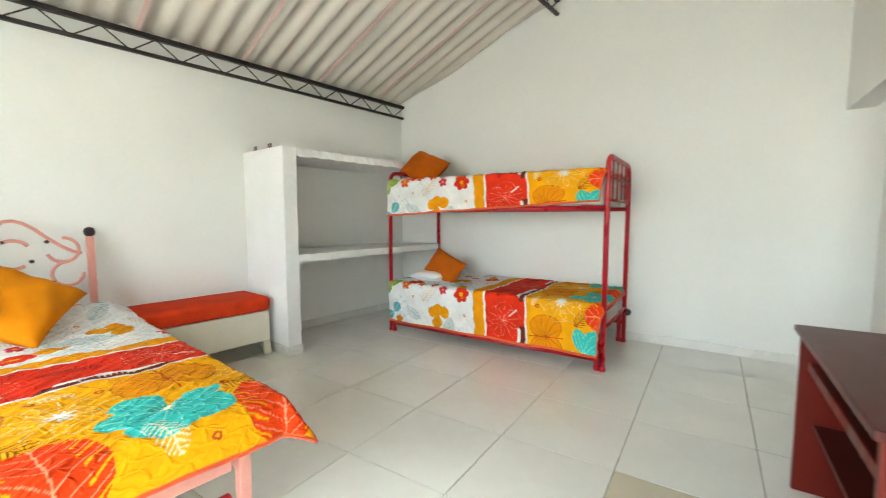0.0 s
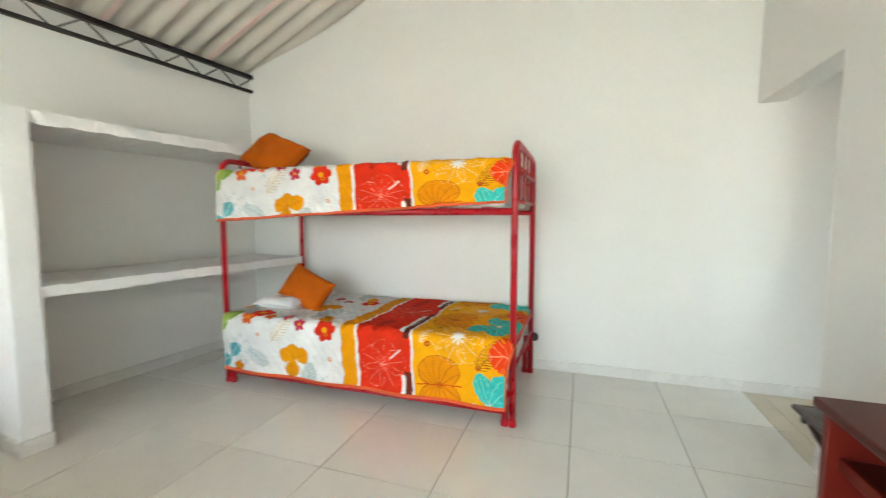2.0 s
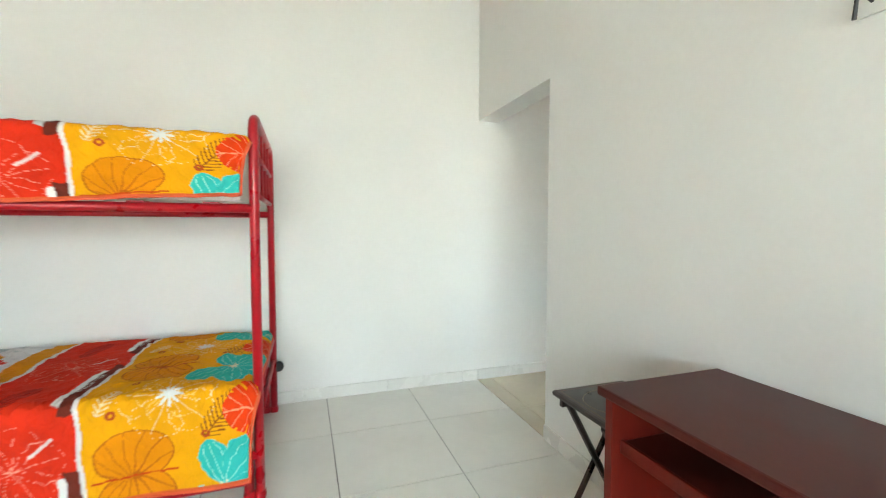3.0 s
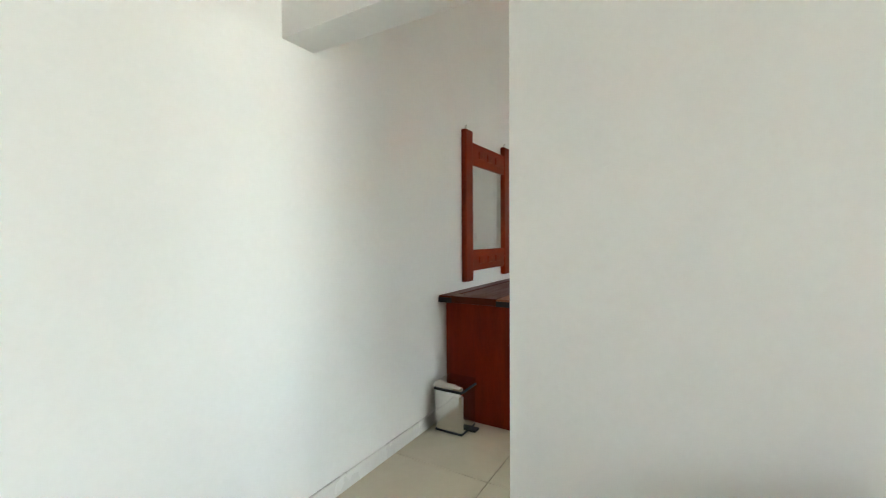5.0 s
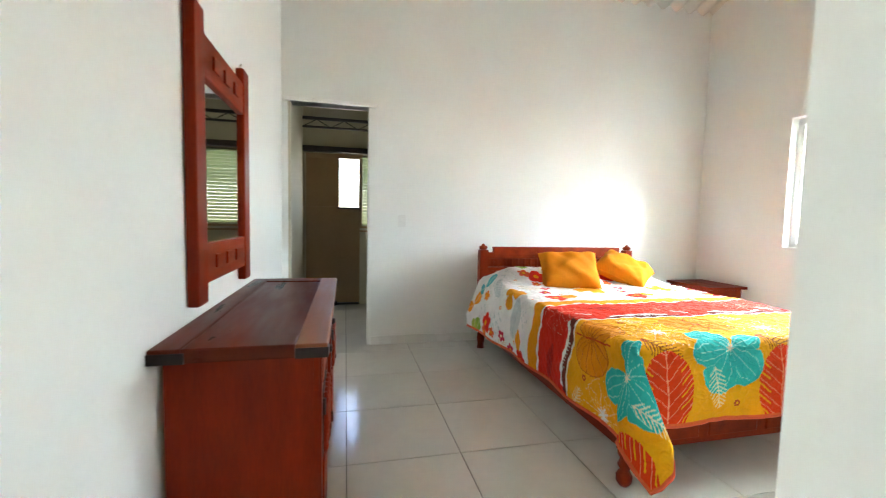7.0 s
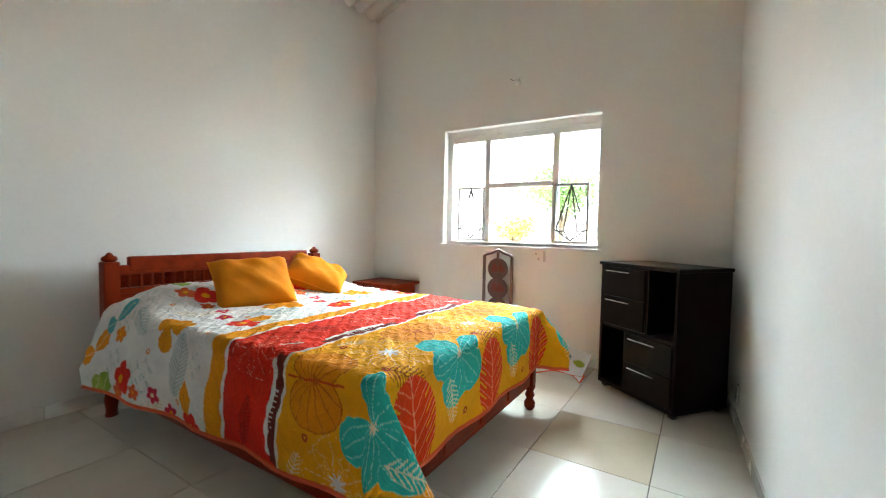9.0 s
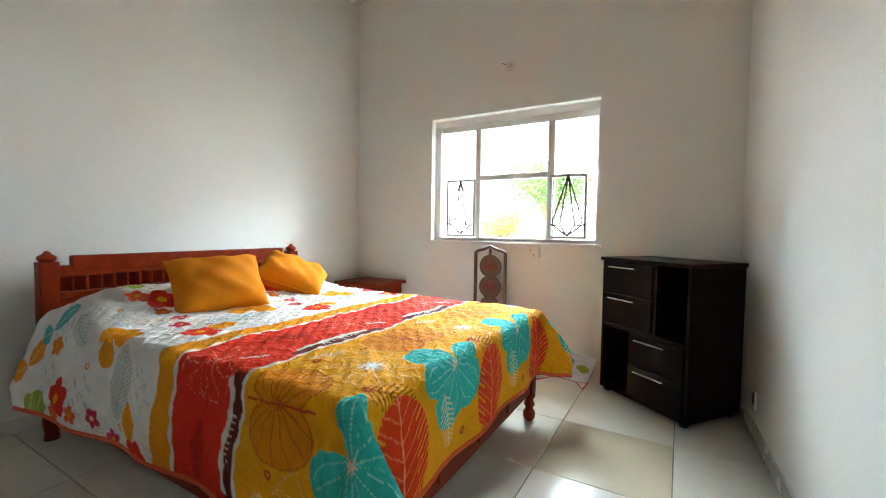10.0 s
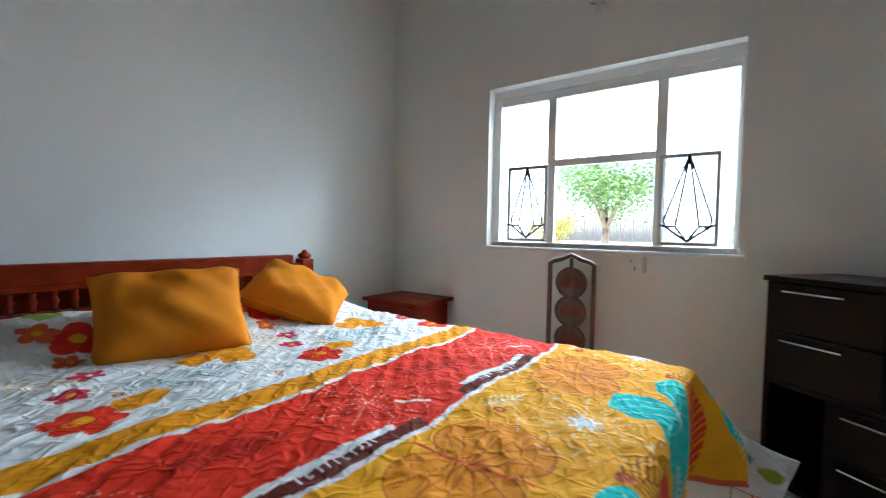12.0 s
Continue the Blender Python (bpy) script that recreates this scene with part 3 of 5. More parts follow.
    paint((edge > 0.462) & (edge < 0.512) & (run > -0.55), BROWN)
    paint((edge > 0.438) & (edge < 0.464) & (run > -0.2), WHITE)
    feather = (np.abs(np.sin(w * 150)) < 0.4) & (edge > 0.446) & (edge < 0.485)
    paint(feather & (run > 0.65), WHITE)
    paint((edge > 0.508) & (edge < 0.524), WHITE, 0.9)
    paint(gold & (edge > 0.524), GOLD)
    # dark red feather leaf printed on the red
    fern(0.27, -0.46, 0.12, 0.04, (0.34, 0.012, 0.008), 1.35, (edge > 0.13) & (edge < 0.44), 0.02, 0.35)

    # red hibiscus drawn in fine pale lines, running over the strip
    for k in range(5):
        lobe(0.31, -0.79, 72 * k + 14, 0.17, 0.085, RED, None)
    for k in range(5):
        lobe(0.31, -0.79, 72 * k + 14, 0.17, 0.085, None, (0.85, 0.40, 0.30), None, veins=(0.0,), thick=0.0013, outline=(0.85, 0.42, 0.32))
    a, b, d, th = local(0.40, -0.71, 0.7)
    paint((np.abs(b) < 0.006) & (np.abs(a) < 0.05), WHITE, 0.85)

    # amber leaf of two halves about a red stem, with fine dark veins
    a, b, d, th = local(0.70, -0.88, 0.05)
    for sgn in (1, -1):
        bb = b * sgn
        disc = np.hypot(a / 0.135, (bb - 0.085) / 0.105)
        m = (disc < 1) & (bb > 0.004) & gold
        paint(m, (0.74, 0.25, 0.004))
        fan = np.arctan2(bb + 0.02, a + 0.02)
        paint(m & (np.abs(np.sin(9.0 * fan + 1.2 * disc)) * np.hypot(a, bb) < 0.016), (0.40, 0.08, 0.008), 0.75)
        paint((np.abs(disc - 1) < 0.022) & (bb > 0.004) & gold, (0.40, 0.08, 0.008), 0.8)
    paint((np.abs(b) < 0.004) & (np.abs(a) < 0.15) & gold, (0.55, 0.06, 0.008))

    # gold hibiscus: pale drawn outlines and a white starry heart
    for k in range(5):
        lobe(0.82, -0.56, 72 * k + 30, 0.185, 0.095, None, CREAM, gold, veins=(0.0,), thick=0.0016, outline=CREAM)
        lobe(0.82, -0.56, 72 * k + 30, 0.120, 0.050, None, None, gold, thick=0.0015, outline=(0.88, 0.62, 0.20))
    a, b, d, th = local(0.82, -0.56, 0.4)
    paint(d < 0.034 * (1 + 0.45 * np.sin(9 * th)), WHITE)
    fern(0.60, -0.55, 0.07, 0.03, CREAM, 1.2, gold, 0.02)

    # turquoise flower of broad fluted petals with gold gaps between them
    for ang, L, half in ((108, 0.215, 0.058), (48, 0.235, 0.105), (-22, 0.235, 0.105), (-85, 0.220, 0.070), (-145, 0.215, 0.085)):
        lobe(1.02, -0.97, ang, L, half, TEAL, (0.42, 0.78, 0.70), None, veins=(-0.55, 0.0, 0.55), thick=0.0016, outline=(0.18, 0.64, 0.57))
    a, b, d, th = local(1.02, -0.97)
    paint(d < 0.016 * (1 + 0.5 * np.sin(6 * th)), CREAM)
    # comb of cream strokes below it, and a brown fern beside it
    fern(1.21, -1.03, 0.11, 0.05, CREAM, 0.25, gold, 0.022)
    fern(1.02, -0.66, 0.12, 0.060, (0.17, 0.03, 0.01), 0.9, gold, 0.021)

    # orange-red leaf with gold slits and pale veins
    a, b, d, th = local(1.22, -0.64, 0.10)
    oval = np.hypot(a / 0.205, b / 0.145)
    slant = (a + np.abs(b) * 0.9) % 0.062
    slits = (np.abs(slant - 0.031) < 0.0055) & (np.abs(b) > 0.075)
    leaf = (oval < 1) & ~slits
    paint(leaf, (0.74, 0.046, 0.006))
    paint(leaf & ((np.abs(b) < 0.0035) | (np.abs(slant - 0.004) < 0.0022)), (0.86, 0.36, 0.20), 0.8)
    for p0, w0 in ((0.62, -0.62), (0.95, -0.74), (1.3, -0.9), (0.66, -1.10)):
        a, b, d, th = local(p0, w0)
        paint(gold & (np.abs(d - 0.012) < 0.005), (0.45, 0.07, 0.015))
    return col


def quilt(name, m, length, width, z_top, over_side, over_foot, p0, w_shift, step, flare=(0.10, 0.10), hump=0.0, start=0.02, seed=1, label="", sag=0.0, side_far=None, taper=0.0, tuck=(0.0, 0.0), head_flare=0.0):
    """A printed quilt over a mattress: the top, sides that hang down, a foot flap and flared corners."""
    root = empty(name, m)
    tagged(root, label, "quilt", "printed quilts")
    near, far_side = over_side, (side_far if side_far is not None else over_side)
    S = np.arange(start, length + over_foot + step, step)
    Wc = np.arange(-width / 2 - near, width / 2 + far_side + step, step)
    s, w = np.meshgrid(S, Wc, indexing="ij")
    rad = 0.045
    dw = np.maximum(np.abs(w) - (width / 2 - rad), 0)
    ds = np.maximum(s - (length - rad), 0)
    side = np.sign(w)
    reach = np.hypot(dw, ds)
    phi = np.arctan2(ds, np.maximum(dw, 1e-6))
    arc = rad * math.pi / 2
    turn = np.clip(reach / arc, 0, 1) * math.pi / 2
    out = rad * np.sin(turn)
    drop = rad * (1 - np.cos(turn)) + np.maximum(reach - arc, 0)
    corner = np.sin(2 * phi) * (ds > 0) * (dw > 0)
    fl = np.where(w < 0, flare[0], flare[1])
    lift = np.clip(drop / 0.35, 0, 1.6)
    out = out + corner ** 2 * fl * lift * 1.6 + 0.018 * lift * (np.sin(s * 11 + seed) + np.sin(w * 12 + 2 * seed)) * 0.6 + 0.012 * lift
    out = out + head_flare * np.clip(lift, 0, 1) * np.exp(-(s / 0.75) ** 2) * (ds <= 0)
    drop = drop * (1 - 0.25 * corner ** 2 * np.clip(fl / 0.3, 0, 1))
    x = np.minimum(s, length - rad) + out * np.sin(phi) * (reach > 0)
    pull = np.where(w < 0, tuck[0], tuck[1]) * corner ** 2 * np.clip(lift, 0, 1.2)
    y = side * (np.minimum(np.abs(w), width / 2 - rad) + out * np.cos(phi) * (reach > 0) - pull)
    drop = drop * (1 - taper * np.clip(s / length, 0, 1))
    z = z_top - drop
    flat = np.clip(1 - reach / 0.1, 0, 1)
    puff = 0.004 * smooth_noise(s, w, 42, seed) + 0.006 * smooth_noise(s, w, 11, seed + 3) + 0.0010 * np.sin(70 * w + 8 * np.sin(s * 9) + 30 * s)
    z = z + puff * (0.35 + 0.65 * flat)
    y = y + side * puff * (1 - flat) * 0.8
    z = z + hump * np.exp(-((s - 0.32) / 0.24) ** 2) * np.clip(1.25 - (np.abs(w) / (width / 2)) ** 6 * 1.25, 0, 1) * flat
    z = z - sag * np.clip(s / length, 0, 1) * flat
    P = np.stack([x, y, z], -1)
    colours = quilt_print(s - p0, w - w_shift)
    rim = np.minimum(np.minimum(s.max() - s, w - w.min()), w.max() - w)
    colours[rim < 0.014] = (0.70, 0.12, 0.035)
    uv = np.stack([s, w], -1)
    grid_mesh("cover", P, M_QUILT, uv, colours, flip=True, parent=root)
    Q = P[::9, ::9].copy()
    gs, gw = np.gradient(Q, axis=0), np.gradient(Q, axis=1)
    nn = np.cross(gs, gw)
    nn /= np.linalg.norm(nn, axis=-1, keepdims=True) + 1e-9
    Q = Q - nn * 0.012
    sp = (smooth_noise(s[::9, ::9], w[::9, ::9], 30, 9) > 0.45)
    lc = np.empty(Q.shape)
    lc[:] = WHITE
    lc[sp] = (0.35, 0.42, 0.30)
    grid_mesh("lining", Q, M_QUILT, uv[::9, ::9], lc, parent=root, label="white lining with small grey-green leaves")
    ring = [P[-1, j] for j in range(0, P.shape[1], 4)]
    part("hem", tube(ring, 0.006, 6), M_PIPING, root, smooth=True)
    part("hem", tube([P[i, 0] for i in range(0, P.shape[0], 4)], 0.006, 6), M_PIPING, root, smooth=True)
    part("hem", tube([P[i, -1] for i in range(0, P.shape[0], 4)], 0.006, 6), M_PIPING, root, smooth=True)
    return root


def cushion(name, m, w, h, t, material, label, seed=0, group="throw pillows"):
    """A stuffed pillow with pinched corners and a seam cord."""
    n = 30
    u = np.linspace(-1, 1, n)
    a, b = np.meshgrid(u, u, indexing="ij")
    X = a * w / 2 * (1 - 0.07 * (1 - b ** 2) * np.abs(a) ** 3)
    Y = b * h / 2 * (1 - 0.07 * (1 - a ** 2) * np.abs(b) ** 3)
    T = t / 2 * (np.clip(1 - a ** 4, 0, 1) * np.clip(1 - b ** 4, 0, 1)) ** 0.45
    cr = 0.06 * t * smooth_noise(a, b, 4, seed + 1) + 0.012 * t * smooth_noise(a, b, 11, seed + 5) + 0.04 * t * np.sin(6 * a * b + seed + 4 * a)
    top = np.stack([X, Y, T + cr * (T > 1e-4) * np.clip(T / t * 2, 0, 1)], -1)
    bot = np.stack([X, Y, -T], -1)
    root = empty(name, m)
    tagged(root, label, "pillow", group)
    grid_mesh("front", top, material, parent=root)
    grid_mesh("back", bot, material, flip=True, parent=root)
    edge = [top[i, 0] for i in range(n)] + [top[-1, i] for i in range(1, n)] + [top[i, -1] for i in range(n - 2, -1, -1)] + [top[0, i] for i in range(n - 2, 0, -1)]
    part("seam", tube([tuple(e) for e in edge], 0.004, 6, closed=True), material, root, smooth=True)
    return root


def axes(at, u, v):
    """A pose at a point whose x runs along u and whose y runs nearest to v."""
    u = Vector(u).normalized()
    v = Vector(v)
    v = (v - u * v.dot(u)).normalized()
    m = Matrix((u, v, u.cross(v))).transposed().to_4x4()
    m.translation = Vector(at)
    return m


# ---- the bedroom ----
# double bed: head against the east wall; local x from head to foot
BED = pose(5.47, 2.975, 0, 0, 0, 180)
bed = empty("double_bed", BED)
tagged(bed, "red-brown wooden double bed with turned spindles in its headboard", "bed")
for y in (-0.80, 0.80):
    post = part("headboard_post", lathe([(0.036, 0), (0.03, 0.04), (0.04, 0.10), (0.033, 0.16), (0.04, 0.22), (0.04, 0.24)], 14), M_REDWOOD_V, bed, smooth=True)
    post.location = (0.03, y, 0)
    part("headboard_post", box(-0.012, 0.07, y - 0.042, y + 0.042, 0.24, 0.97, 0.006), M_REDWOOD_V, bed)
    f = part("finial", lathe([(0.03, 0.97), (0.042, 0.985), (0.04, 1.0), (0.02, 1.012), (0.012, 1.025), (0.001, 1.03)], 14), M_REDWOOD_V, bed, smooth=True)
    f.location = (0.03, y, 0)
part("top_rail", box(0.0, 0.055, -0.70, 0.70, 0.905, 1.0, 0.01), M_REDWOOD, bed)
part("top_rail", box(0.0, 0.05, -0.76, 0.76, 0.885, 0.945, 0.006), M_REDWOOD, bed)
part("spindle_rail", box(0.005, 0.05, -0.76, 0.76, 0.765, 0.80, 0.005), M_REDWOOD, bed)
part("head_panel", box(0.015, 0.04, -0.76, 0.76, 0.35, 0.765, 0.003), M_REDWOOD, bed)
# added strip behind the spindles, standing in for the shadow between them
part("back_panel", box(-0.006, 0.006, -0.755, 0.755, 0.79, 0.90, 0.002), M_REDWOOD, bed)
for i in range(22):
    sp = part("spindle", lathe([(0.009, 0.80), (0.014, 0.812), (0.009, 0.822), (0.017, 0.842), (0.009, 0.862), (0.014, 0.873), (0.009, 0.886)], 8), M_REDWOOD_V, bed, smooth=True)
    sp.location = (0.028, -0.70 + i * 1.40 / 21, 0)
for y in (-0.815, 0.785):
    part("side_rail", box(0.06, 2.20, y, y + 0.03, 0.17, 0.33, 0.006), M_REDWOOD, bed)
part("foot_rail", box(2.17, 2.205, -0.78, 0.78, 0.17, 0.36, 0.006), M_REDWOOD, bed)
for i in range(4):
    part("foot_panel", box(2.203, 2.215, -0.70 + i * 0.36, -0.70 + i * 0.36 + 0.30, 0.205, 0.325, 0.006), M_REDWOOD, bed)
for y in (-0.80, 0.80):
    part("foot_post", box(2.165, 2.225, y - 0.032, y + 0.032, 0.17, 0.42, 0.006), M_REDWOOD_V, bed)
    lg = part("foot_leg", lathe([(0.022, 0), (0.036, 0.02), (0.038, 0.05), (0.022, 0.08), (0.034, 0.10), (0.024, 0.13), (0.036, 0.155), (0.036, 0.175)], 14), M_REDWOOD_V, bed, smooth=True)
    lg.location = (2.195, y, 0)
for i in range(7):
    part("bed_slat", box(0.25 + i * 0.3, 0.33 + i * 0.3, -0.785, 0.785, 0.30, 0.325), M_REDWOOD, bed)
mt = part("mattress", box(0.08, 2.17, -0.78, 0.78, 0.325, 0.665, 0.04), M_MATTRESS)
mt.matrix_world = BED
tagged(mt, "thick double mattress hidden beneath the printed quilt", "mattress")
double_quilt = quilt("quilt", BED, 2.25, 1.68, 0.700, 0.44, 0.38, 1.25, 0.0, 0.0045, flare=(0.15, 0.14), hump=0.13, start=0.075, seed=1,
      label="bright red, gold and turquoise flower-print quilt on the double bed", tuck=(0.18, 0.0), head_flare=0.10)
fold_u, fold_v = np.meshgrid(np.linspace(0, 1, 40), np.linspace(0, 1, 30), indexing="ij")
fold = np.stack([2.14 + 0.42 * fold_u - 0.05 * fold_v * fold_u, 0.90 + 0.05 * np.sin(5 * fold_u) + 0.10 * fold_u - 0.04 * fold_v, 0.50 - 0.10 * fold_u - (0.24 - 0.10 * fold_u) * fold_v], -1)
fold_tint = np.empty(fold.shape)
fold_tint[:] = WHITE
for lu, lv, lr, tint in ((0.15, 0.3, 0.16, (0.30, 0.40, 0.05)), (0.42, 0.75, 0.13, (0.08, 0.36, 0.46)), (0.66, 0.35, 0.13, (0.10, 0.34, 0.36)), (0.88, 0.5, 0.15, (0.36, 0.42, 0.05))):
    fold_tint[np.hypot((fold_u - lu) * 1.0 + (fold_v - lv) * 0.35, (fold_v - lv) * 0.8 - (fold_u - lu) * 0.7) < lr * 0.75] = tint
fold_ob = grid_mesh("lining_corner", fold, M_QUILT, np.stack([fold_u * 0.4, fold_v * 0.25], -1), fold_tint, parent=double_quilt, label="white lining corner with blue and green leaves")
fold_ob.modifiers.new("thickness", "SOLIDIFY").thickness = 0.008
part("hem", tube([tuple(q) for q in fold[:, -1]][::4] + [tuple(q) for q in fold[-1, ::-4]], 0.005, 6), M_PIPING, double_quilt, smooth=True)
cushion("throw_pillow", axes((4.84, 3.19, 0.825), (-0.28, -0.95, 0.03), (0.46, -0.34, 0.72)), 0.50, 0.38, 0.22, M_PILLOW, "mustard velvet cushion propped on the double bed", 1)
cushion("throw_pillow", axes((4.95, 2.57, 0.825), (-0.66, -0.64, -0.36), (0.40, -0.64, 0.20)), 0.47, 0.40, 0.20, M_PILLOW, "mustard velvet cushion leaning back on the double bed", 3)

# nightstand
ns = empty("nightstand", pose(5.26, 1.33, 0))
ns.scale = (1, 1, 0.93)
tagged(ns, "small red-brown wooden nightstand between bed and window wall", "nightstand")
part("top", box(-0.29, 0.27, -0.24, 0.24, 0.655, 0.685, 0.006), M_REDWOOD, ns)
part("body", box(-0.25, 0.24, -0.21, 0.21, 0.10, 0.655, 0.004), M_REDWOOD_V, ns)
part("drawer", box(-0.22, 0.21, 0.21, 0.226, 0.47, 0.63, 0.005), M_REDWOOD, ns)
part("knob", lathe([(0.008, 0), (0.016, 0.012), (0.012, 0.024)], 10, axis="y", at=(0, 0.226, 0.55)), M_IRON, ns)
for x in (-0.22, 0.21):
    for y in (-0.18, 0.18):
        part("leg", box(x - 0.025, x + 0.025, y - 0.025, y + 0.025, 0, 0.10, 0.004), M_REDWOOD_V, ns)

# carved folding rack by the window
rk = empty("folding_plate_rack", pose(3.99, 1.17, 0))
tagged(rk, "carved dark wooden folding plate rack standing by the window", "plate rack")
for x in (-0.145, 0.145):
    part("post", box(x - 0.013, x + 0.013, -0.012, 0.012, 0, 0.965, 0.004), M_RACK, rk)
    part("foot", box(x - 0.013, x + 0.013, -0.11, 0.11, 0, 0.025, 0.004), M_RACK, rk)
arch = [(-0.155, 0, 0.96), (-0.12, 0, 0.985), (-0.06, 0, 1.0), (0, 0, 1.03), (0.06, 0, 1.0), (0.12, 0, 0.985), (0.155, 0, 0.96)]
part("top_arch", tube(arch, 0.014, 8), M_RACK, rk, smooth=True)
part("spine", box(-0.012, 0.012, -0.008, 0.008, 0.10, 1.01, 0.003), M_RACK, rk)
for z in (0.845, 0.655, 0.465, 0.275):
    d = part("disc", lathe([(0.095, -0.008), (0.105, -0.004), (0.105, 0.004), (0.095, 0.008), (0.088, 0.004), (0.05, 0.006), (0.02, 0.010)], 24, axis="y", at=(0, 0, z)), M_RACK, rk)
    for k in range(7):
        part("carving", box(-0.07 + k * 0.02, -0.06 + k * 0.02, 0.006, 0.013, z - 0.03, z + 0.02 + 0.02 * ((k * 7) % 3), 0.002), M_REDWOOD, d)
part("cross_bar", box(-0.145, 0.145, -0.01, 0.01, 0.10, 0.125, 0.003), M_RACK, rk)

# chest of drawers, set across the corner
ch = empty("chest_of_drawers", pose(2.985, 1.40, 0, 0, 0, math.degrees(math.atan2(0.616, -0.788))))
tagged(ch, "dark wenge chest with four drawers and two open niches", "chest of drawers")
CW, CD, CH = 0.70, 0.49, 0.99
part("top", box(-0.012, CW + 0.012, -0.015, CD, CH - 0.025, CH, 0.004), M_DARKWOOD, ch)
part("side_panel", box(0, 0.022, 0, CD, 0.03, CH - 0.025, 0.003), M_DARKWOOD, ch)
part("side_panel", box(CW - 0.022, CW, 0, CD, 0.03, CH - 0.025, 0.003), M_DARKWOOD, ch)
part("back_panel", box(0.022, CW - 0.022, CD - 0.012, CD, 0.03, CH - 0.025), M_DARKWOOD, ch)
part("shelf", box(0.022, CW - 0.022, 0.01, CD - 0.012, 0.485, 0.505), M_DARKWOOD, ch)
part("base", box(0.022, CW - 0.022, 0.0, CD - 0.012, 0.03, 0.055), M_DARKWOOD, ch)
part("divider", box(0.435, 0.455, 0.01, CD - 0.012, 0.505, CH - 0.025), M_DARKWOOD, ch)
part("divider", box(0.245, 0.265, 0.01, CD - 0.012, 0.055, 0.485), M_DARKWOOD, ch)
for x0, x1, z0, z1 in ((0.026, 0.432, 0.74, 0.955), (0.026, 0.432, 0.515, 0.732), (0.268, 0.672, 0.275, 0.480), (0.268, 0.672, 0.062, 0.268)):
    dr = part("drawer", box(x0, x1, -0.008, 0.012, z0, z1, 0.003), M_DARKWOOD, ch)
    hx, hz = (x0 + x1) / 2 - 0.03, z1 - 0.03
    part("handle", tube([(hx - 0.115, -0.008, hz), (hx - 0.115, -0.03, hz), (hx + 0.115, -0.03, hz), (hx + 0.115, -0.008, hz)], 0.0055, 8), M_CHROME, dr, "slim chrome bar handle")
for x in (0.04, CW - 0.04):
    for y in (0.04, CD - 0.04):
        part("foot", box(x - 0.02, x + 0.02, y - 0.02, y + 0.02, 0, 0.03, 0.003), M_BLACK, ch)

# dressing table on the north wall
dt = empty("dressing_table", pose(2.985, 5.135, 0))
tagged(dt, "red-brown wooden dressing table with two cupboards and drawers", "dressing table")
DW, DD, DH = 1.49, 0.515, 0.845
part("top_panel", box(0.12, DW - 0.12, 0.10, DD - 0.09, DH - 0.035, DH - 0.006, 0.003), M_BROWNWOOD, dt)
part("top_border", box(0, DW, 0, 0.10, DH - 0.045, DH, 0.006), M_GOLDWOOD, dt)
part("top_border", box(0, DW, DD - 0.09, DD, DH - 0.045, DH, 0.006), M_BROWNWOOD, dt)
part("top_border", box(0, 0.12, 0.10, DD - 0.09, DH - 0.045, DH, 0.006), M_BROWNWOOD, dt)
part("top_border", box(DW - 0.12, DW, 0.10, DD - 0.09, DH - 0.045, DH, 0.006), M_BROWNWOOD, dt)
for x0, x1 in ((-0.003, 0.05), (DW - 0.05, DW + 0.003)):
    for y0, y1 in ((-0.003, 0.10), (DD - 0.10, DD + 0.001)):
        part("corner_bracket", box(x0, x1, y0, y1, DH - 0.046, DH - 0.012, 0.002), M_IRON, dt, "dark iron corner strap")
part("apron", box(0.08, DW - 0.08, 0.03, 0.05, DH - 0.19, DH - 0.045, 0.003), M_REDWOOD, dt)
for i in range(3):
    x = 0.10 + i * 0.44
    d = part("drawer", box(x, x + 0.40, 0.018, 0.032, DH - 0.17, DH - 0.055, 0.004), M_REDWOOD, dt)
    part("knob", lathe([(0.007, 0.018), (0.017, 0.006), (0.012, -0.006)], 10, axis="y", at=(x + 0.20, 0, DH - 0.11)), M_IRON, d)
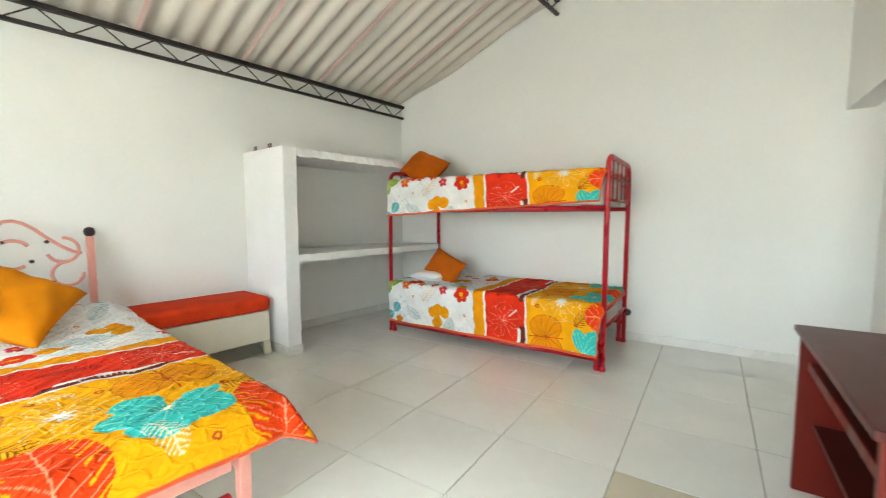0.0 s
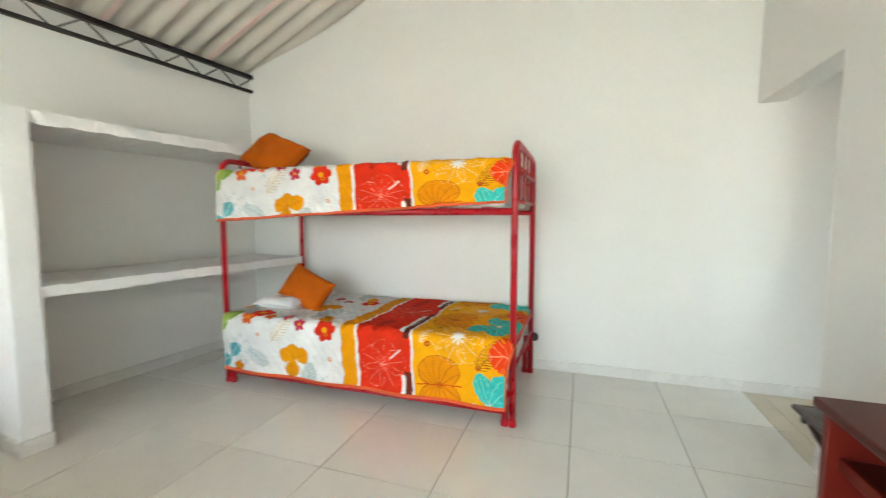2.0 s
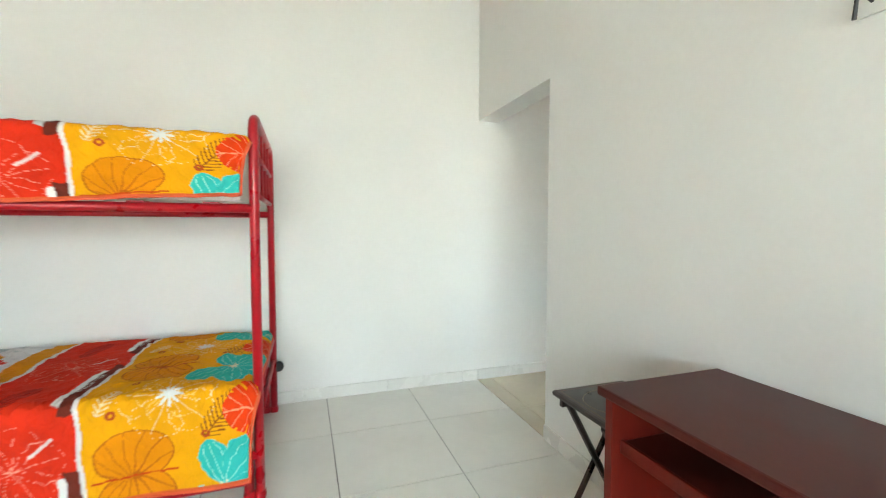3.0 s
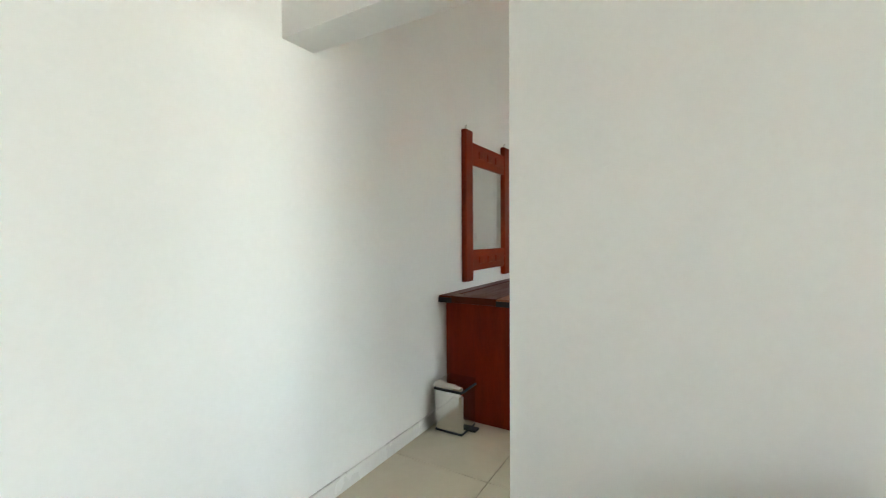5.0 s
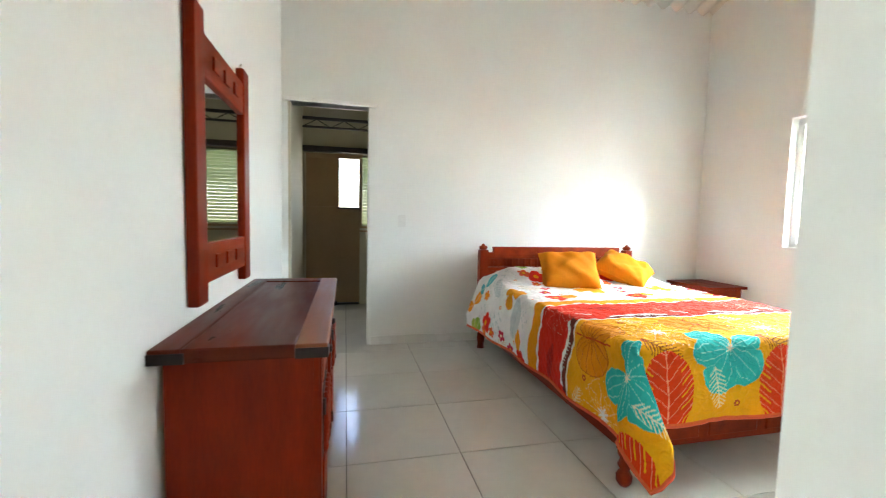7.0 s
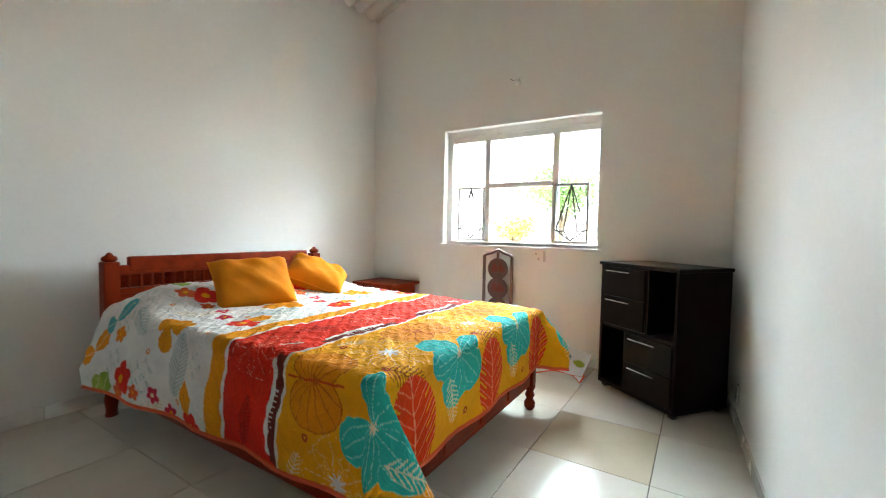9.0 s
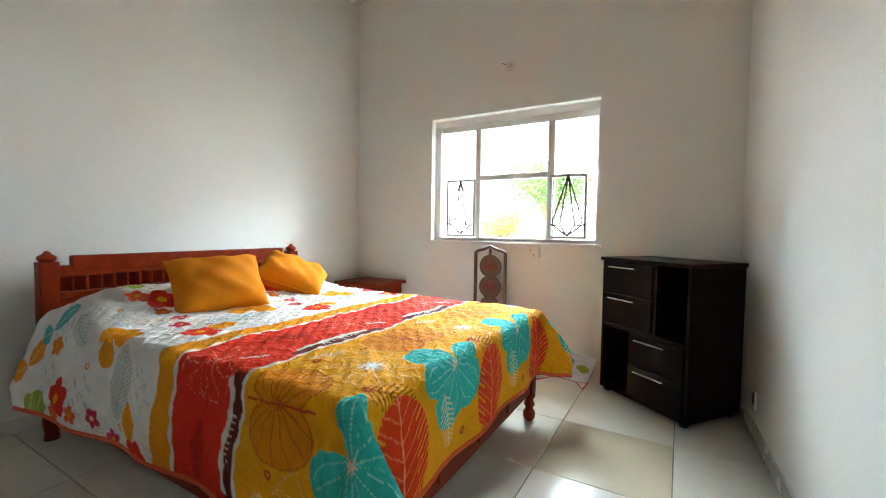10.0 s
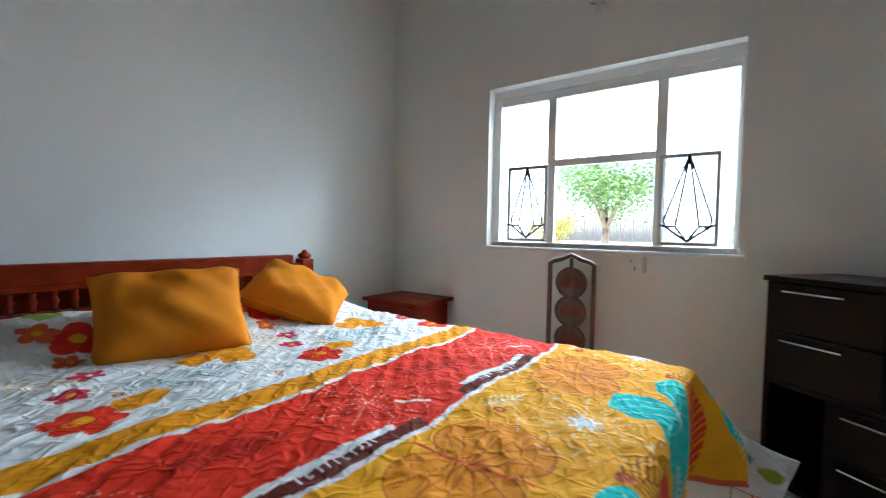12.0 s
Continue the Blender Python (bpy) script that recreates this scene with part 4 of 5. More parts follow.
for x0 in (0.085, 1.005):
    body = part("cupboard", box(x0, x0 + 0.40, 0.04, DD - 0.01, 0.02, DH - 0.045, 0.005), M_REDWOOD_V, dt)
    part("plinth", box(x0 + 0.01, x0 + 0.39, 0.035, DD - 0.015, 0.0, 0.03), M_REDWOOD, dt)
    for xs in (x0 - 0.003, x0 + 0.362):
        part("stile", box(xs, xs + 0.042, 0.022, DD - 0.01, 0.0, DH - 0.046, 0.004), M_REDWOOD_V, dt)
    dr = part("door", box(x0 + 0.045, x0 + 0.355, 0.026, 0.042, 0.04, DH - 0.20, 0.004), M_REDWOOD_V, dt)
    part("door_panel", box(x0 + 0.08, x0 + 0.19, 0.016, 0.028, 0.08, 0.33, 0.006), M_REDWOOD_V, dr)
    part("door_panel", box(x0 + 0.21, x0 + 0.32, 0.016, 0.028, 0.08, 0.33, 0.006), M_REDWOOD_V, dr)
    # flat dark sheet painted in for the shaded hollow behind the spindles
    part("niche_shade", box(x0 + 0.08, x0 + 0.32, 0.020, 0.030, 0.37, 0.61, 0.002), M_IRON, dr)
    for k in range(5):
        sp = part("spindle", lathe([(0.008, 0.375), (0.015, 0.40), (0.008, 0.43), (0.017, 0.49), (0.008, 0.55), (0.015, 0.58), (0.008, 0.605)], 8), M_REDWOOD_V, dr, smooth=True)
        sp.location = (x0 + 0.105 + k * 0.0475, 0.016, 0)
    for z in (0.10, 0.58):
        part("hinge", tube([(x0 + 0.04, 0.018, z - 0.03), (x0 + 0.04, 0.018, z + 0.03)], 0.009, 8), M_IRON, dr)
    part("knob", lathe([(0.007, 0.026), (0.016, 0.012), (0.011, 0.0)], 10, axis="y", at=(x0 + 0.33, 0, 0.36)), M_IRON, dr)

# wall mirror
mi = empty("wall_mirror", pose(3.32, Y_N - 0.045, 0.90))
tagged(mi, "tall mirror in a red-brown carved wooden frame above the dressing table", "mirror")
for x in (0.0, 0.74):
    part("stile", box(x, x + 0.115, 0, 0.042, 0, 1.125, 0.008), M_REDWOOD_V, mi)
part("rail", box(0.115, 0.74, 0.004, 0.040, 0.88, 1.045, 0.006), M_REDWOOD, mi)
part("rail", box(0.115, 0.74, 0.004, 0.040, 0.075, 0.235, 0.006), M_REDWOOD, mi)
for z in (0.155, 0.965):
    for k in range(3):
        part("carved_block", box(0.22 + k * 0.16, 0.30 + k * 0.16, -0.004, 0.008, z - 0.028, z + 0.028, 0.004), M_REDWOOD, mi)
part("glass", box(0.112, 0.743, 0.020, 0.026, 0.232, 0.883), M_MIRROR, mi)
for x in (0.05, 0.80):
    part("hook", tube([(x, 0.04, 1.12), (x, 0.03, 1.15), (x + 0.015, 0.03, 1.165), (x + 0.02, 0.04, 1.15)], 0.005, 6), M_CHROME, mi)

# pedal bin
bn = empty("pedal_bin", pose(2.84, 5.40, 0))
tagged(bn, "small square brushed-steel pedal bin beside the dressing table", "pedal bin")
part("body", box(0, 0.20, 0, 0.20, 0.012, 0.265, 0.02), M_CHROME, bn, smooth=False)
part("rim", box(-0.003, 0.203, -0.003, 0.203, 0.265, 0.276, 0.004), M_BLACK, bn)
part("lid", box(-0.002, 0.202, -0.002, 0.202, 0.276, 0.315, 0.016), M_CHROME, bn)
part("base", box(0.004, 0.196, 0.004, 0.196, 0, 0.014, 0.003), M_BLACK, bn)
part("pedal", box(0.07, 0.13, -0.055, 0.01, 0.010, 0.022, 0.004), M_BLACK, bn)

# switch, socket, wall fixtures
sw = empty("light_switch", pose(X_E - 0.008, 4.505, 1.17))
tagged(sw, "white plastic double light switch on the wall", "light switch")
part("plate", box(0, 0.010, 0, 0.075, 0, 0.115, 0.004), M_PLASTIC, sw)
part("rocker", box(-0.005, 0.002, 0.02, 0.055, 0.065, 0.095, 0.003), M_PLASTIC, sw)
part("rocker", box(-0.005, 0.002, 0.02, 0.055, 0.022, 0.052, 0.003), M_PLASTIC, sw)
so = empty("wall_socket", pose(2.086, 1.64, 0.16))
tagged(so, "white plastic power socket low on the partition", "socket")
part("plate", box(-0.012, 0.012, 0, 0.07, 0, 0.11, 0.004), M_PLASTIC, so)
part("insert", box(0.006, 0.015, 0.018, 0.052, 0.02, 0.09, 0.003), M_BLACK, so)
lf = empty("wall_lamp_holder", pose(3.90, Y_S2 + 0.0, 2.66))
tagged(lf, "bare lamp holder with loose wires above the window", "lamp holder")
part("rose", lathe([(0.035, 0.0), (0.035, 0.012), (0.024, 0.02), (0.02, 0.05), (0.016, 0.055)], 14, axis="y"), M_PLASTIC, lf, smooth=True)
for k, (dx, dz) in enumerate(((0.06, 0.03), (-0.05, 0.035), (0.01, -0.06))):
    part("wire", tube([(0, 0.04, 0), (dx * 0.6, 0.06, dz * 0.4), (dx, 0.035, dz)], 0.0035, 6), M_PLASTIC if k else M_BLACK, lf)
br = empty("wall_bracket", pose(3.58, Y_S2, 0.93))
tagged(br, "small metal curtain bracket and hooks under the window sill", "bracket")
part("plate", box(-0.012, 0.012, 0, 0.012, 0.0, 0.10, 0.003), M_GREYFRAME, br)
part("hook", tube([(0.05, 0.0, 0.02), (0.05, 0.03, 0.015), (0.05, 0.035, 0.04)], 0.005, 6), M_CHROME, br)
part("hook", tube([(0.075, 0.0, 0.07), (0.075, 0.025, 0.065), (0.075, 0.03, 0.085)], 0.005, 6), M_CHROME, br)

hk = empty("cable_hook", pose(X_P, 3.28, 1.76))
tagged(hk, "bare cable end and hook on the partition above the desk", "cable hook")
part("plate", box(-0.012, 0.0, -0.03, 0.03, -0.03, 0.03, 0.003), M_PLASTIC, hk)
part("wire", tube([(-0.012, 0, 0), (-0.05, 0.01, 0.02), (-0.04, 0.02, -0.04)], 0.005, 6), M_BLACK, hk)

# ---- the bunk room ----
bk = empty("bunk_bed", pose(-1.93, 4.62, 0))
tagged(bk, "red tubular steel bunk bed with two mattresses and castors", "bunk bed")
BL, BW = 2.19, 0.92


def end_frame(x, h):
    r = 0.10
    pts = [(x, 0, 0.03), (x, 0, h - r)] + [(x, r - r * math.cos(k), h - r + r * math.sin(k)) for k in np.linspace(0.2, math.pi / 2, 6)]
    pts += [(x, BW - r + r * math.sin(k), h - r + r * math.cos(k)) for k in np.linspace(0, math.pi / 2 - 0.2, 6)] + [(x, BW, h - r), (x, BW, 0.03)]
    return tube(pts, 0.021, 10)


part("end_frame", end_frame(0.0, 1.69), M_REDMETAL, bk, smooth=True)
part("end_frame", end_frame(BL, 1.705), M_REDMETAL, bk, smooth=True)
for x, h in ((0.0, 1.69), (BL, 1.705)):
    for z in (h - 0.16, h - 0.34, 0.48, 0.34):
        part("cross_tube", tube([(x, 0, z), (x, BW, z)], 0.012, 8), M_REDMETAL, bk, smooth=True)
    for k in range(1, 5):
        part("guard_bar", tube([(x, BW * k / 5, h - 0.34), (x, BW * k / 5, h - 0.0)], 0.008, 8), M_REDMETAL, bk, smooth=True)
    for y in (0.0, BW):
        part("inner_post", tube([(x - 0.045 * (1 if x else -1), y, 0.03), (x - 0.045 * (1 if x else -1), y, 0.30)], 0.021, 10), M_REDMETAL, bk, smooth=True)
        for dx in (0.0, -0.045 if x else 0.045):
            part("foot_cap", lathe([(0.024, 0), (0.026, 0.015), (0.024, 0.035)], 10, at=(x + dx, y, 0)), M_REDMETAL, bk)
for z in (0.20, 1.30):
    for y in (0.0, BW):
        part("side_rail", tube([(0, y, z), (BL, y, z)], 0.020, 10), M_REDMETAL, bk, smooth=True)
    for k in range(8):
        part("slat", box(0.1 + k * 0.27, 0.16 + k * 0.27, 0, BW, z + 0.012, z + 0.026), M_REDMETAL, bk)
part("lower_rail", tube([(0.03, -0.005, 0.085), (BL - 0.03, -0.005, 0.085)], 0.016, 10), M_REDMETAL, bk, smooth=True)
part("castor", lathe([(0.028, -0.012), (0.034, -0.006), (0.034, 0.006), (0.028, 0.012)], 14, axis="y", at=(BL + 0.03, BW, 0.30)), M_BLACK, bk)
for z0, nm in ((0.226, "lower"), (1.326, "upper")):
    o = part("mattress", box(0.04, BL - 0.05, 0.02, BW - 0.02, z0, z0 + (0.29 if nm == "lower" else 0.26), 0.035), M_MATTRESS)
    o.location = (-1.93, 4.62, 0)
    tagged(o, "single mattress on the %s bunk beneath a quilt" % nm, "mattress", "bunk mattresses")
quilt("quilt", pose(-1.94, 5.08, 0), 2.20, 1.02, 0.545, 0.405, 0.03, 1.05, 0.06, 0.0043, flare=(0.06, 0.03), start=0.02, seed=4,
      label="bright quilt with red, gold and turquoise flowers on the lower bunk", side_far=0.12)
quilt("quilt", pose(-1.94, 5.08, 0), 2.19, 1.02, 1.615, 0.36, 0.03, 1.05, 0.03, 0.0043, flare=(0.04, 0.03), start=0.02, seed=7,
      label="bright quilt with red, gold and turquoise flowers on the upper bunk", side_far=0.12, taper=0.32)
cushion("throw_pillow", axes((-1.47, 4.98, 0.685), (0.86, -0.10, -0.36), (0.30, 0.40, 0.80)), 0.42, 0.29, 0.15, M_RUST, "rust-orange velvet cushion propped on the lower bunk", 5)
cushion("throw_pillow", axes((-1.74, 4.98, 1.765), (0.88, -0.10, -0.34), (0.20, 0.60, 0.70)), 0.48, 0.36, 0.17, M_RUST, "rust-orange velvet cushion propped on the upper bunk", 6)
cushion("bed_pillow", pose(-1.62, 5.08, 0.585, 0, 0, 88), 0.62, 0.38, 0.11, M_LINEN, "white bed pillow at the head of the lower bunk", 8, "bed pillows")

# masonry shelf unit along the west wall
sh = empty("shelf_unit", WEST)
tagged(sh, "white-plastered masonry shelves with rough chipped edges", "shelf unit")
rng = random.Random(4)


def rough_slab(x0, x1, y0, y1, z0, z1):
    bm = box(x0, x1, y0, y1, z0, z1)
    bmesh.ops.subdivide_edges(bm, edges=[e for e in bm.edges if abs((e.verts[0].co - e.verts[1].co).y) > 0.5], cuts=44, use_grid_fill=True)
    for v in bm.verts:
        if v.co.x > x1 - 0.01:
            v.co.x += rng.uniform(-0.008, 0.004)
            v.co.z += rng.uniform(-0.006, 0.006) * (1 if v.co.z < (z0 + z1) / 2 else 0.5)
    return bm


def rough_pier(x0, x1, y0, y1, z0, z1):
    bm = box(x0, x1, y0, y1, z0, z1)
    bmesh.ops.subdivide_edges(bm, edges=[e for e in bm.edges if abs((e.verts[0].co - e.verts[1].co).z) > 0.5], cuts=40, use_grid_fill=True)
    for v in bm.verts:
        if v.co.x > x1 - 0.01:
            v.co.x += rng.uniform(-0.002, 0.001)
            v.co.y += rng.uniform(-0.0015, 0.0015)
    bmesh.ops.bevel(bm, geom=[e for e in bm.edges if all(v.co.x > x1 - 0.02 for v in e.verts) and abs((e.verts[0].co - e.verts[1].co).z) > 0.01], offset=0.006, segments=1, affect="EDGES")
    return bm


part("end_wall", rough_pier(0.002, 0.71, -2.125, -1.99, -0.01, 1.835), M_SHELF, sh)
part("top_shelf", rough_slab(0.002, 0.70, -1.99, -0.06, 1.765, 1.832), M_SHELF, sh)
part("middle_shelf", rough_slab(0.002, 0.70, -1.99, -0.06, 0.825, 0.89), M_SHELF, sh)
part("skirting", box(0.06, 0.722, -2.137, -2.125, 0, 0.085, 0.003), M_BASE, sh)
part("skirting", box(0.71, 0.722, -2.125, -1.985, 0, 0.085, 0.003), M_BASE, sh)

for x, y in ((0.16, -2.06), (0.43, -2.06)):
    cl = empty("clothes_peg", WEST @ pose(x, y, 1.835, 0, 0, 20))
    tagged(cl, "dark red plastic clip forgotten on top of the shelf wall", "clip", "clips")
    part("jaw", box(-0.05, 0.05, -0.012, 0.012, 0, 0.022, 0.006), M_REDMETAL, cl)
    part("spring", tube([(-0.03, 0, 0.02), (-0.045, 0, 0.045), (-0.02, 0, 0.055), (-0.015, 0, 0.02)], 0.006, 6), M_IRON, cl)

# bench by the shelf
be = empty("bench", WEST @ pose(0.03, -3.27, 0))
tagged(be, "cream storage bench with an orange-red upholstered seat", "bench")
part("box_body", box(0, 0.475, 0, 1.09, 0.125, 0.395, 0.008), M_CREAM, be)
part("seat_cushion", box(-0.01, 0.49, -0.012, 1.10, 0.395, 0.525, 0.04), M_REDFAB, be, "orange-red patterned fabric seat", True)
for x in (0.03, 0.46):
    for y in (0.04, 1.06):
        bm = bmesh.new()
        prism([(x - 0.03, y - 0.04, 0.13), (x + 0.03, y - 0.04, 0.13), (x + 0.015, y - 0.02, 0), (x - 0.015, y - 0.02, 0)], (0, 0.06, 0), bm)
        part("leg", bm, M_CREAM, be)

# single bed
SB = WEST @ pose(0.12, -3.83, 0)
sb = empty("single_bed", SB)
tagged(sb, "salmon-pink steel single bed with a scrolled headboard", "bed")
for y in (-0.48, 0.51):
    part("head_post", box(-0.022, 0.022, y - 0.022, y + 0.022, 0, 1.09, 0.005), M_PINKMETAL, sb)
    kn = part("knob", lathe([(0.012, 1.085), (0.03, 1.10), (0.036, 1.125), (0.028, 1.148), (0.008, 1.158)], 8), M_IRON, sb)
    kn.location = (0, y, 0)
    part("foot_post", box(2.335, 2.38, y - 0.022, y + 0.022, 0, 0.36, 0.005), M_PINKMETAL, sb)
    part("side_rail", box(0.02, 2.34, y - 0.018, y + 0.018, 0.27, 0.33, 0.005), M_PINKMETAL, sb)


def scroll(cy, cz, r, a0, a1, n=26, shrink=0.0):
    return [(0, cy + (r - shrink * i / n) * math.cos(a0 + (a1 - a0) * i / n), cz + (r - shrink * i / n) * math.sin(a0 + (a1 - a0) * i / n)) for i in range(n + 1)]


for sgn in (-1, 1):
    arch = [(0, sgn * y, z) for y, z in ((0.46, 0.97), (0.42, 0.982), (0.36, 1.02), (0.29, 1.08), (0.22, 1.15), (0.17, 1.187), (0.12, 1.205), (0.08, 1.200), (0.04, 1.165), (0.015, 1.12), (0.0, 1.08))]
    part("scroll", tube(arch, 0.0115, 8), M_PINKMETAL, sb, smooth=True)
    part("scroll", tube(scroll(sgn * 0.36, 1.0, 0.085, math.pi * (0.5 if sgn > 0 else 0.5), math.pi * (0.5 - 1.4 * sgn), 26), 0.0115, 8), M_PINKMETAL, sb, smooth=True)
    part("scroll", tube(scroll(sgn * 0.38, 0.83, 0.085, math.pi * 0.5, math.pi * (0.5 + 1.5 * sgn), 26), 0.0115, 8), M_PINKMETAL, sb, smooth=True)
    part("scroll", tube(scroll(sgn * 0.11, 0.98, 0.095, math.pi * (0.5 - 0.3 * sgn), math.pi * (0.5 + 1.2 * sgn), 26), 0.0115, 8), M_PINKMETAL, sb, smooth=True)
    for y, z in ((sgn * 0.28, 1.06), (sgn * 0.30, 0.78), (sgn * 0.07, 1.065), (sgn * 0.20, 0.93)):
        part("scroll_tip", lathe([(0.004, -0.012), (0.014, -0.006), (0.014, 0.006), (0.004, 0.012)], 10, at=(0, y, z)), M_IRON, sb)
part("head_rail", box(-0.015, 0.015, -0.46, 0.46, 0.42, 0.45, 0.004), M_PINKMETAL, sb)
part("foot_rail", box(2.335, 2.38, -0.46, 0.46, 0.30, 0.36, 0.005), M_PINKMETAL, sb)
for z in (0.09, 0.17):
    part("foot_rail", box(2.342, 2.372, -0.46, 0.46, z, z + 0.03, 0.004), M_REDMETAL, sb)
for k in range(9):
    part("slat", box(0.12 + k * 0.25, 0.20 + k * 0.25, -0.465, 0.465, 0.33, 0.345), M_CREAM, sb)
o = part("mattress", box(0.05, 2.33, -0.49, 0.60, 0.345, 0.50, 0.03), M_MATTRESS)
o.matrix_world = SB
tagged(o, "thin single mattress hidden beneath the printed quilt", "mattress")
quilt("quilt", SB @ pose(0, 0.075, 0), 2.42, 1.21, 0.535, 0.12, 0.14, 1.16, -0.14, 0.005, flare=(0.10, 0.10), hump=0.11, start=0.06, seed=11,
      label="bright quilt with red, gold and turquoise flowers on the single bed", side_far=0.13)
cushion("throw_pillow", axes((-2.33, 1.82, 0.74), (0.48, 0.74, -0.40), (-0.58, 0.68, 0.42)), 0.49, 0.49, 0.17, M_PILLOW, "mustard velvet cushion standing on its corner on the single bed", 12)
cushion("bed_pillow", SB @ pose(0.32, 0.05, 0.56, 0, 0, 90), 0.80, 0.40, 0.11, M_LINEN, "flat bed pillow under the quilt of the single bed", 14, "bed pillows")

# desk by the partition
dk = empty("computer_desk", pose(1.30, 2.55, 0))
tagged(dk, "cherry-red laminate computer desk with a keyboard shelf", "desk")
part("top", box(-0.02, 0.465, -0.02, 1.09, 0.725, 0.752, 0.006), M_DESK, dk)
part("side_panel", box(0.0, 0.45, 1.045, 1.075, 0, 0.725, 0.003), M_DESK_SIDE, dk)
part("side_panel", box(0.0, 0.45, 0.0, 0.03, 0, 0.725, 0.003), M_DESK_SIDE, dk)
part("back_panel", box(0.43, 0.448, 0.03, 1.045, 0.25, 0.725), M_DESK_SIDE, dk)
part("keyboard_shelf", box(0.04, 0.40, 0.03, 1.045, 0.575, 0.595, 0.003), M_DESK, dk)
part("shelf", box(0.06, 0.43, 0.03, 1.045, 0.30, 0.32, 0.003), M_DESK, dk)
part("shelf_edge", box(0.03, 0.042, 0.03, 1.045, 0.56, 0.60, 0.003), M_DESK_SIDE, dk)

# small folding table between desk and passage
st = empty("folding_table", pose(1.40, 3.70, 0))
tagged(st, "small dark folding table with an inlaid oval line", "folding table")
part("top", box(0, 0.355, 0, 0.355, 0.545, 0.566, 0.012), M_STOOL, st)
part("apron", box(0.025, 0.33, 0.02, 0.04, 0.505, 0.545, 0.003), M_STOOL, st)
part("apron", box(0.025, 0.33, 0.315, 0.335, 0.505, 0.545, 0.003), M_STOOL, st)
oval = [(0.1775 + 0.135 * math.cos(k), 0.1775 + 0.115 * math.sin(k), 0.566) for k in np.linspace(0, 2 * math.pi, 36, endpoint=False)]
part("inlay", tube(oval, 0.0022, 6, closed=True), M_STOOLLINE, st, "worn pale oval inlay line")
part("inlay", tube([(0.025, 0.025, 0.566), (0.33, 0.025, 0.566), (0.33, 0.33, 0.566), (0.025, 0.33, 0.566)], 0.0022, 6, closed=True), M_STOOLLINE, st)
for y in (0.05, 0.305):
    part("leg", tube([(0.03, y, 0.0), (0.32, y, 0.53)], 0.013, 6), M_STOOL, st)
    part("leg", tube([(0.32, y + (0.03 if y < 0.2 else -0.03), 0.0), (0.03, y + (0.03 if y < 0.2 else -0.03), 0.53)], 0.013, 6), M_STOOL, st)
part("stretcher", tube([(0.08, 0.05, 0.09), (0.08, 0.305, 0.09)], 0.009, 6), M_STOOL, st)

# ---- garden seen through the bedroom window ----
g = part("ground", box(-60, 70, -90, 90, -0.35, -0.12), M_GROUND)
tagged(g, "pale sunlit garden ground around the house", "ground", kind="structure")
gw = part("garden_wall", box(-6, 22, -11.7, -11.5, -0.12, 0.9, 0.01), M_GARDENWALL)
tagged(gw, "low white garden wall with an iron grille on top", "garden wall")
for k in range(30):
    x = 1 + k * 0.42
    part("grille_bar", tube([(x, -11.6, 0.9), (x, -11.6, 1.75)], 0.018, 6), M_GRILLE, gw)
    part("grille_scroll", tube([(x + 0.21 + 0.12 * math.cos(a), -11.6, 1.32 + 0.22 * math.sin(a)) for a in np.linspace(0, 2 * math.pi, 14, endpoint=False)], 0.014, 6, closed=True), M_GRILLE, gw)


def tree(name, at, height, spread, leaf_mat, count, label, seed, leaf=0.16):
    r = random.Random(seed)
    root = empty(name, pose(*at))
    tagged(root, label, "tree")
    bm = bmesh.new()
    fork = height * 0.42
    tube([(0, 0, -0.2), (0.03, 0.02, fork * 0.5), (0, 0, fork)], [0.16, 0.12, 0.10], 10, bm)
    tips = []
    for k in range(9):
        a = 2 * math.pi * k / 9 + r.uniform(-0.3, 0.3)
        e = Vector((math.cos(a) * spread * r.uniform(0.5, 0.9), math.sin(a) * spread * r.uniform(0.5, 0.9), fork + height * r.uniform(0.12, 0.5)))
        mid = Vector((e.x * 0.4, e.y * 0.4, fork + (e.z - fork) * 0.65))
        tube([(0, 0, fork - 0.1), mid, e], [0.07, 0.045, 0.015], 7, bm)
        tips += [mid, e, (mid + e) / 2]
    part("trunk", bm, M_BARK, root, smooth=True)
    vs, fs = [], []
    for k in range(count):
        c = Vector(r.choice(tips)) + Vector((r.gauss(0, 0.3 * spread), r.gauss(0, 0.3 * spread), r.gauss(0.16, 0.14 * spread)))
        d = Vector((r.gauss(0, 1), r.gauss(0, 1), r.gauss(-0.2, 0.6))).normalized()
        q = d.orthogonal().normalized()
        q.rotate(Matrix.Rotation(r.uniform(0, 6.3), 3, d))
        n = d.cross(q)
        s = leaf * r.uniform(0.7, 1.4)
        i = len(vs)
        vs += [c, c + d * s * 0.5 + q * s * 0.2 + n * s * 0.05, c + d * s, c + d * s * 0.5 - q * s * 0.2 + n * s * 0.05]
        fs += [(i, i + 1, i + 2), (i, i + 2, i + 3)]
    me = bpy.data.meshes.new("crown")
    me.from_pydata([v[:] for v in vs], [], fs)
    me.materials.append(leaf_mat)
    ob = new("crown", me)
    ob.parent = root
    return root


tree("tree", (6.25, -8.8, -0.12), 3.7, 1.5, M_LEAF, 5200, "broad-leaved garden tree with forked grey trunk", 3, 0.13)
tree("shrub", (8.2, -9.8, -0.12), 1.9, 0.8, M_LEAF_Y, 1200, "yellow-green garden shrub by the white wall", 8, 0.12)

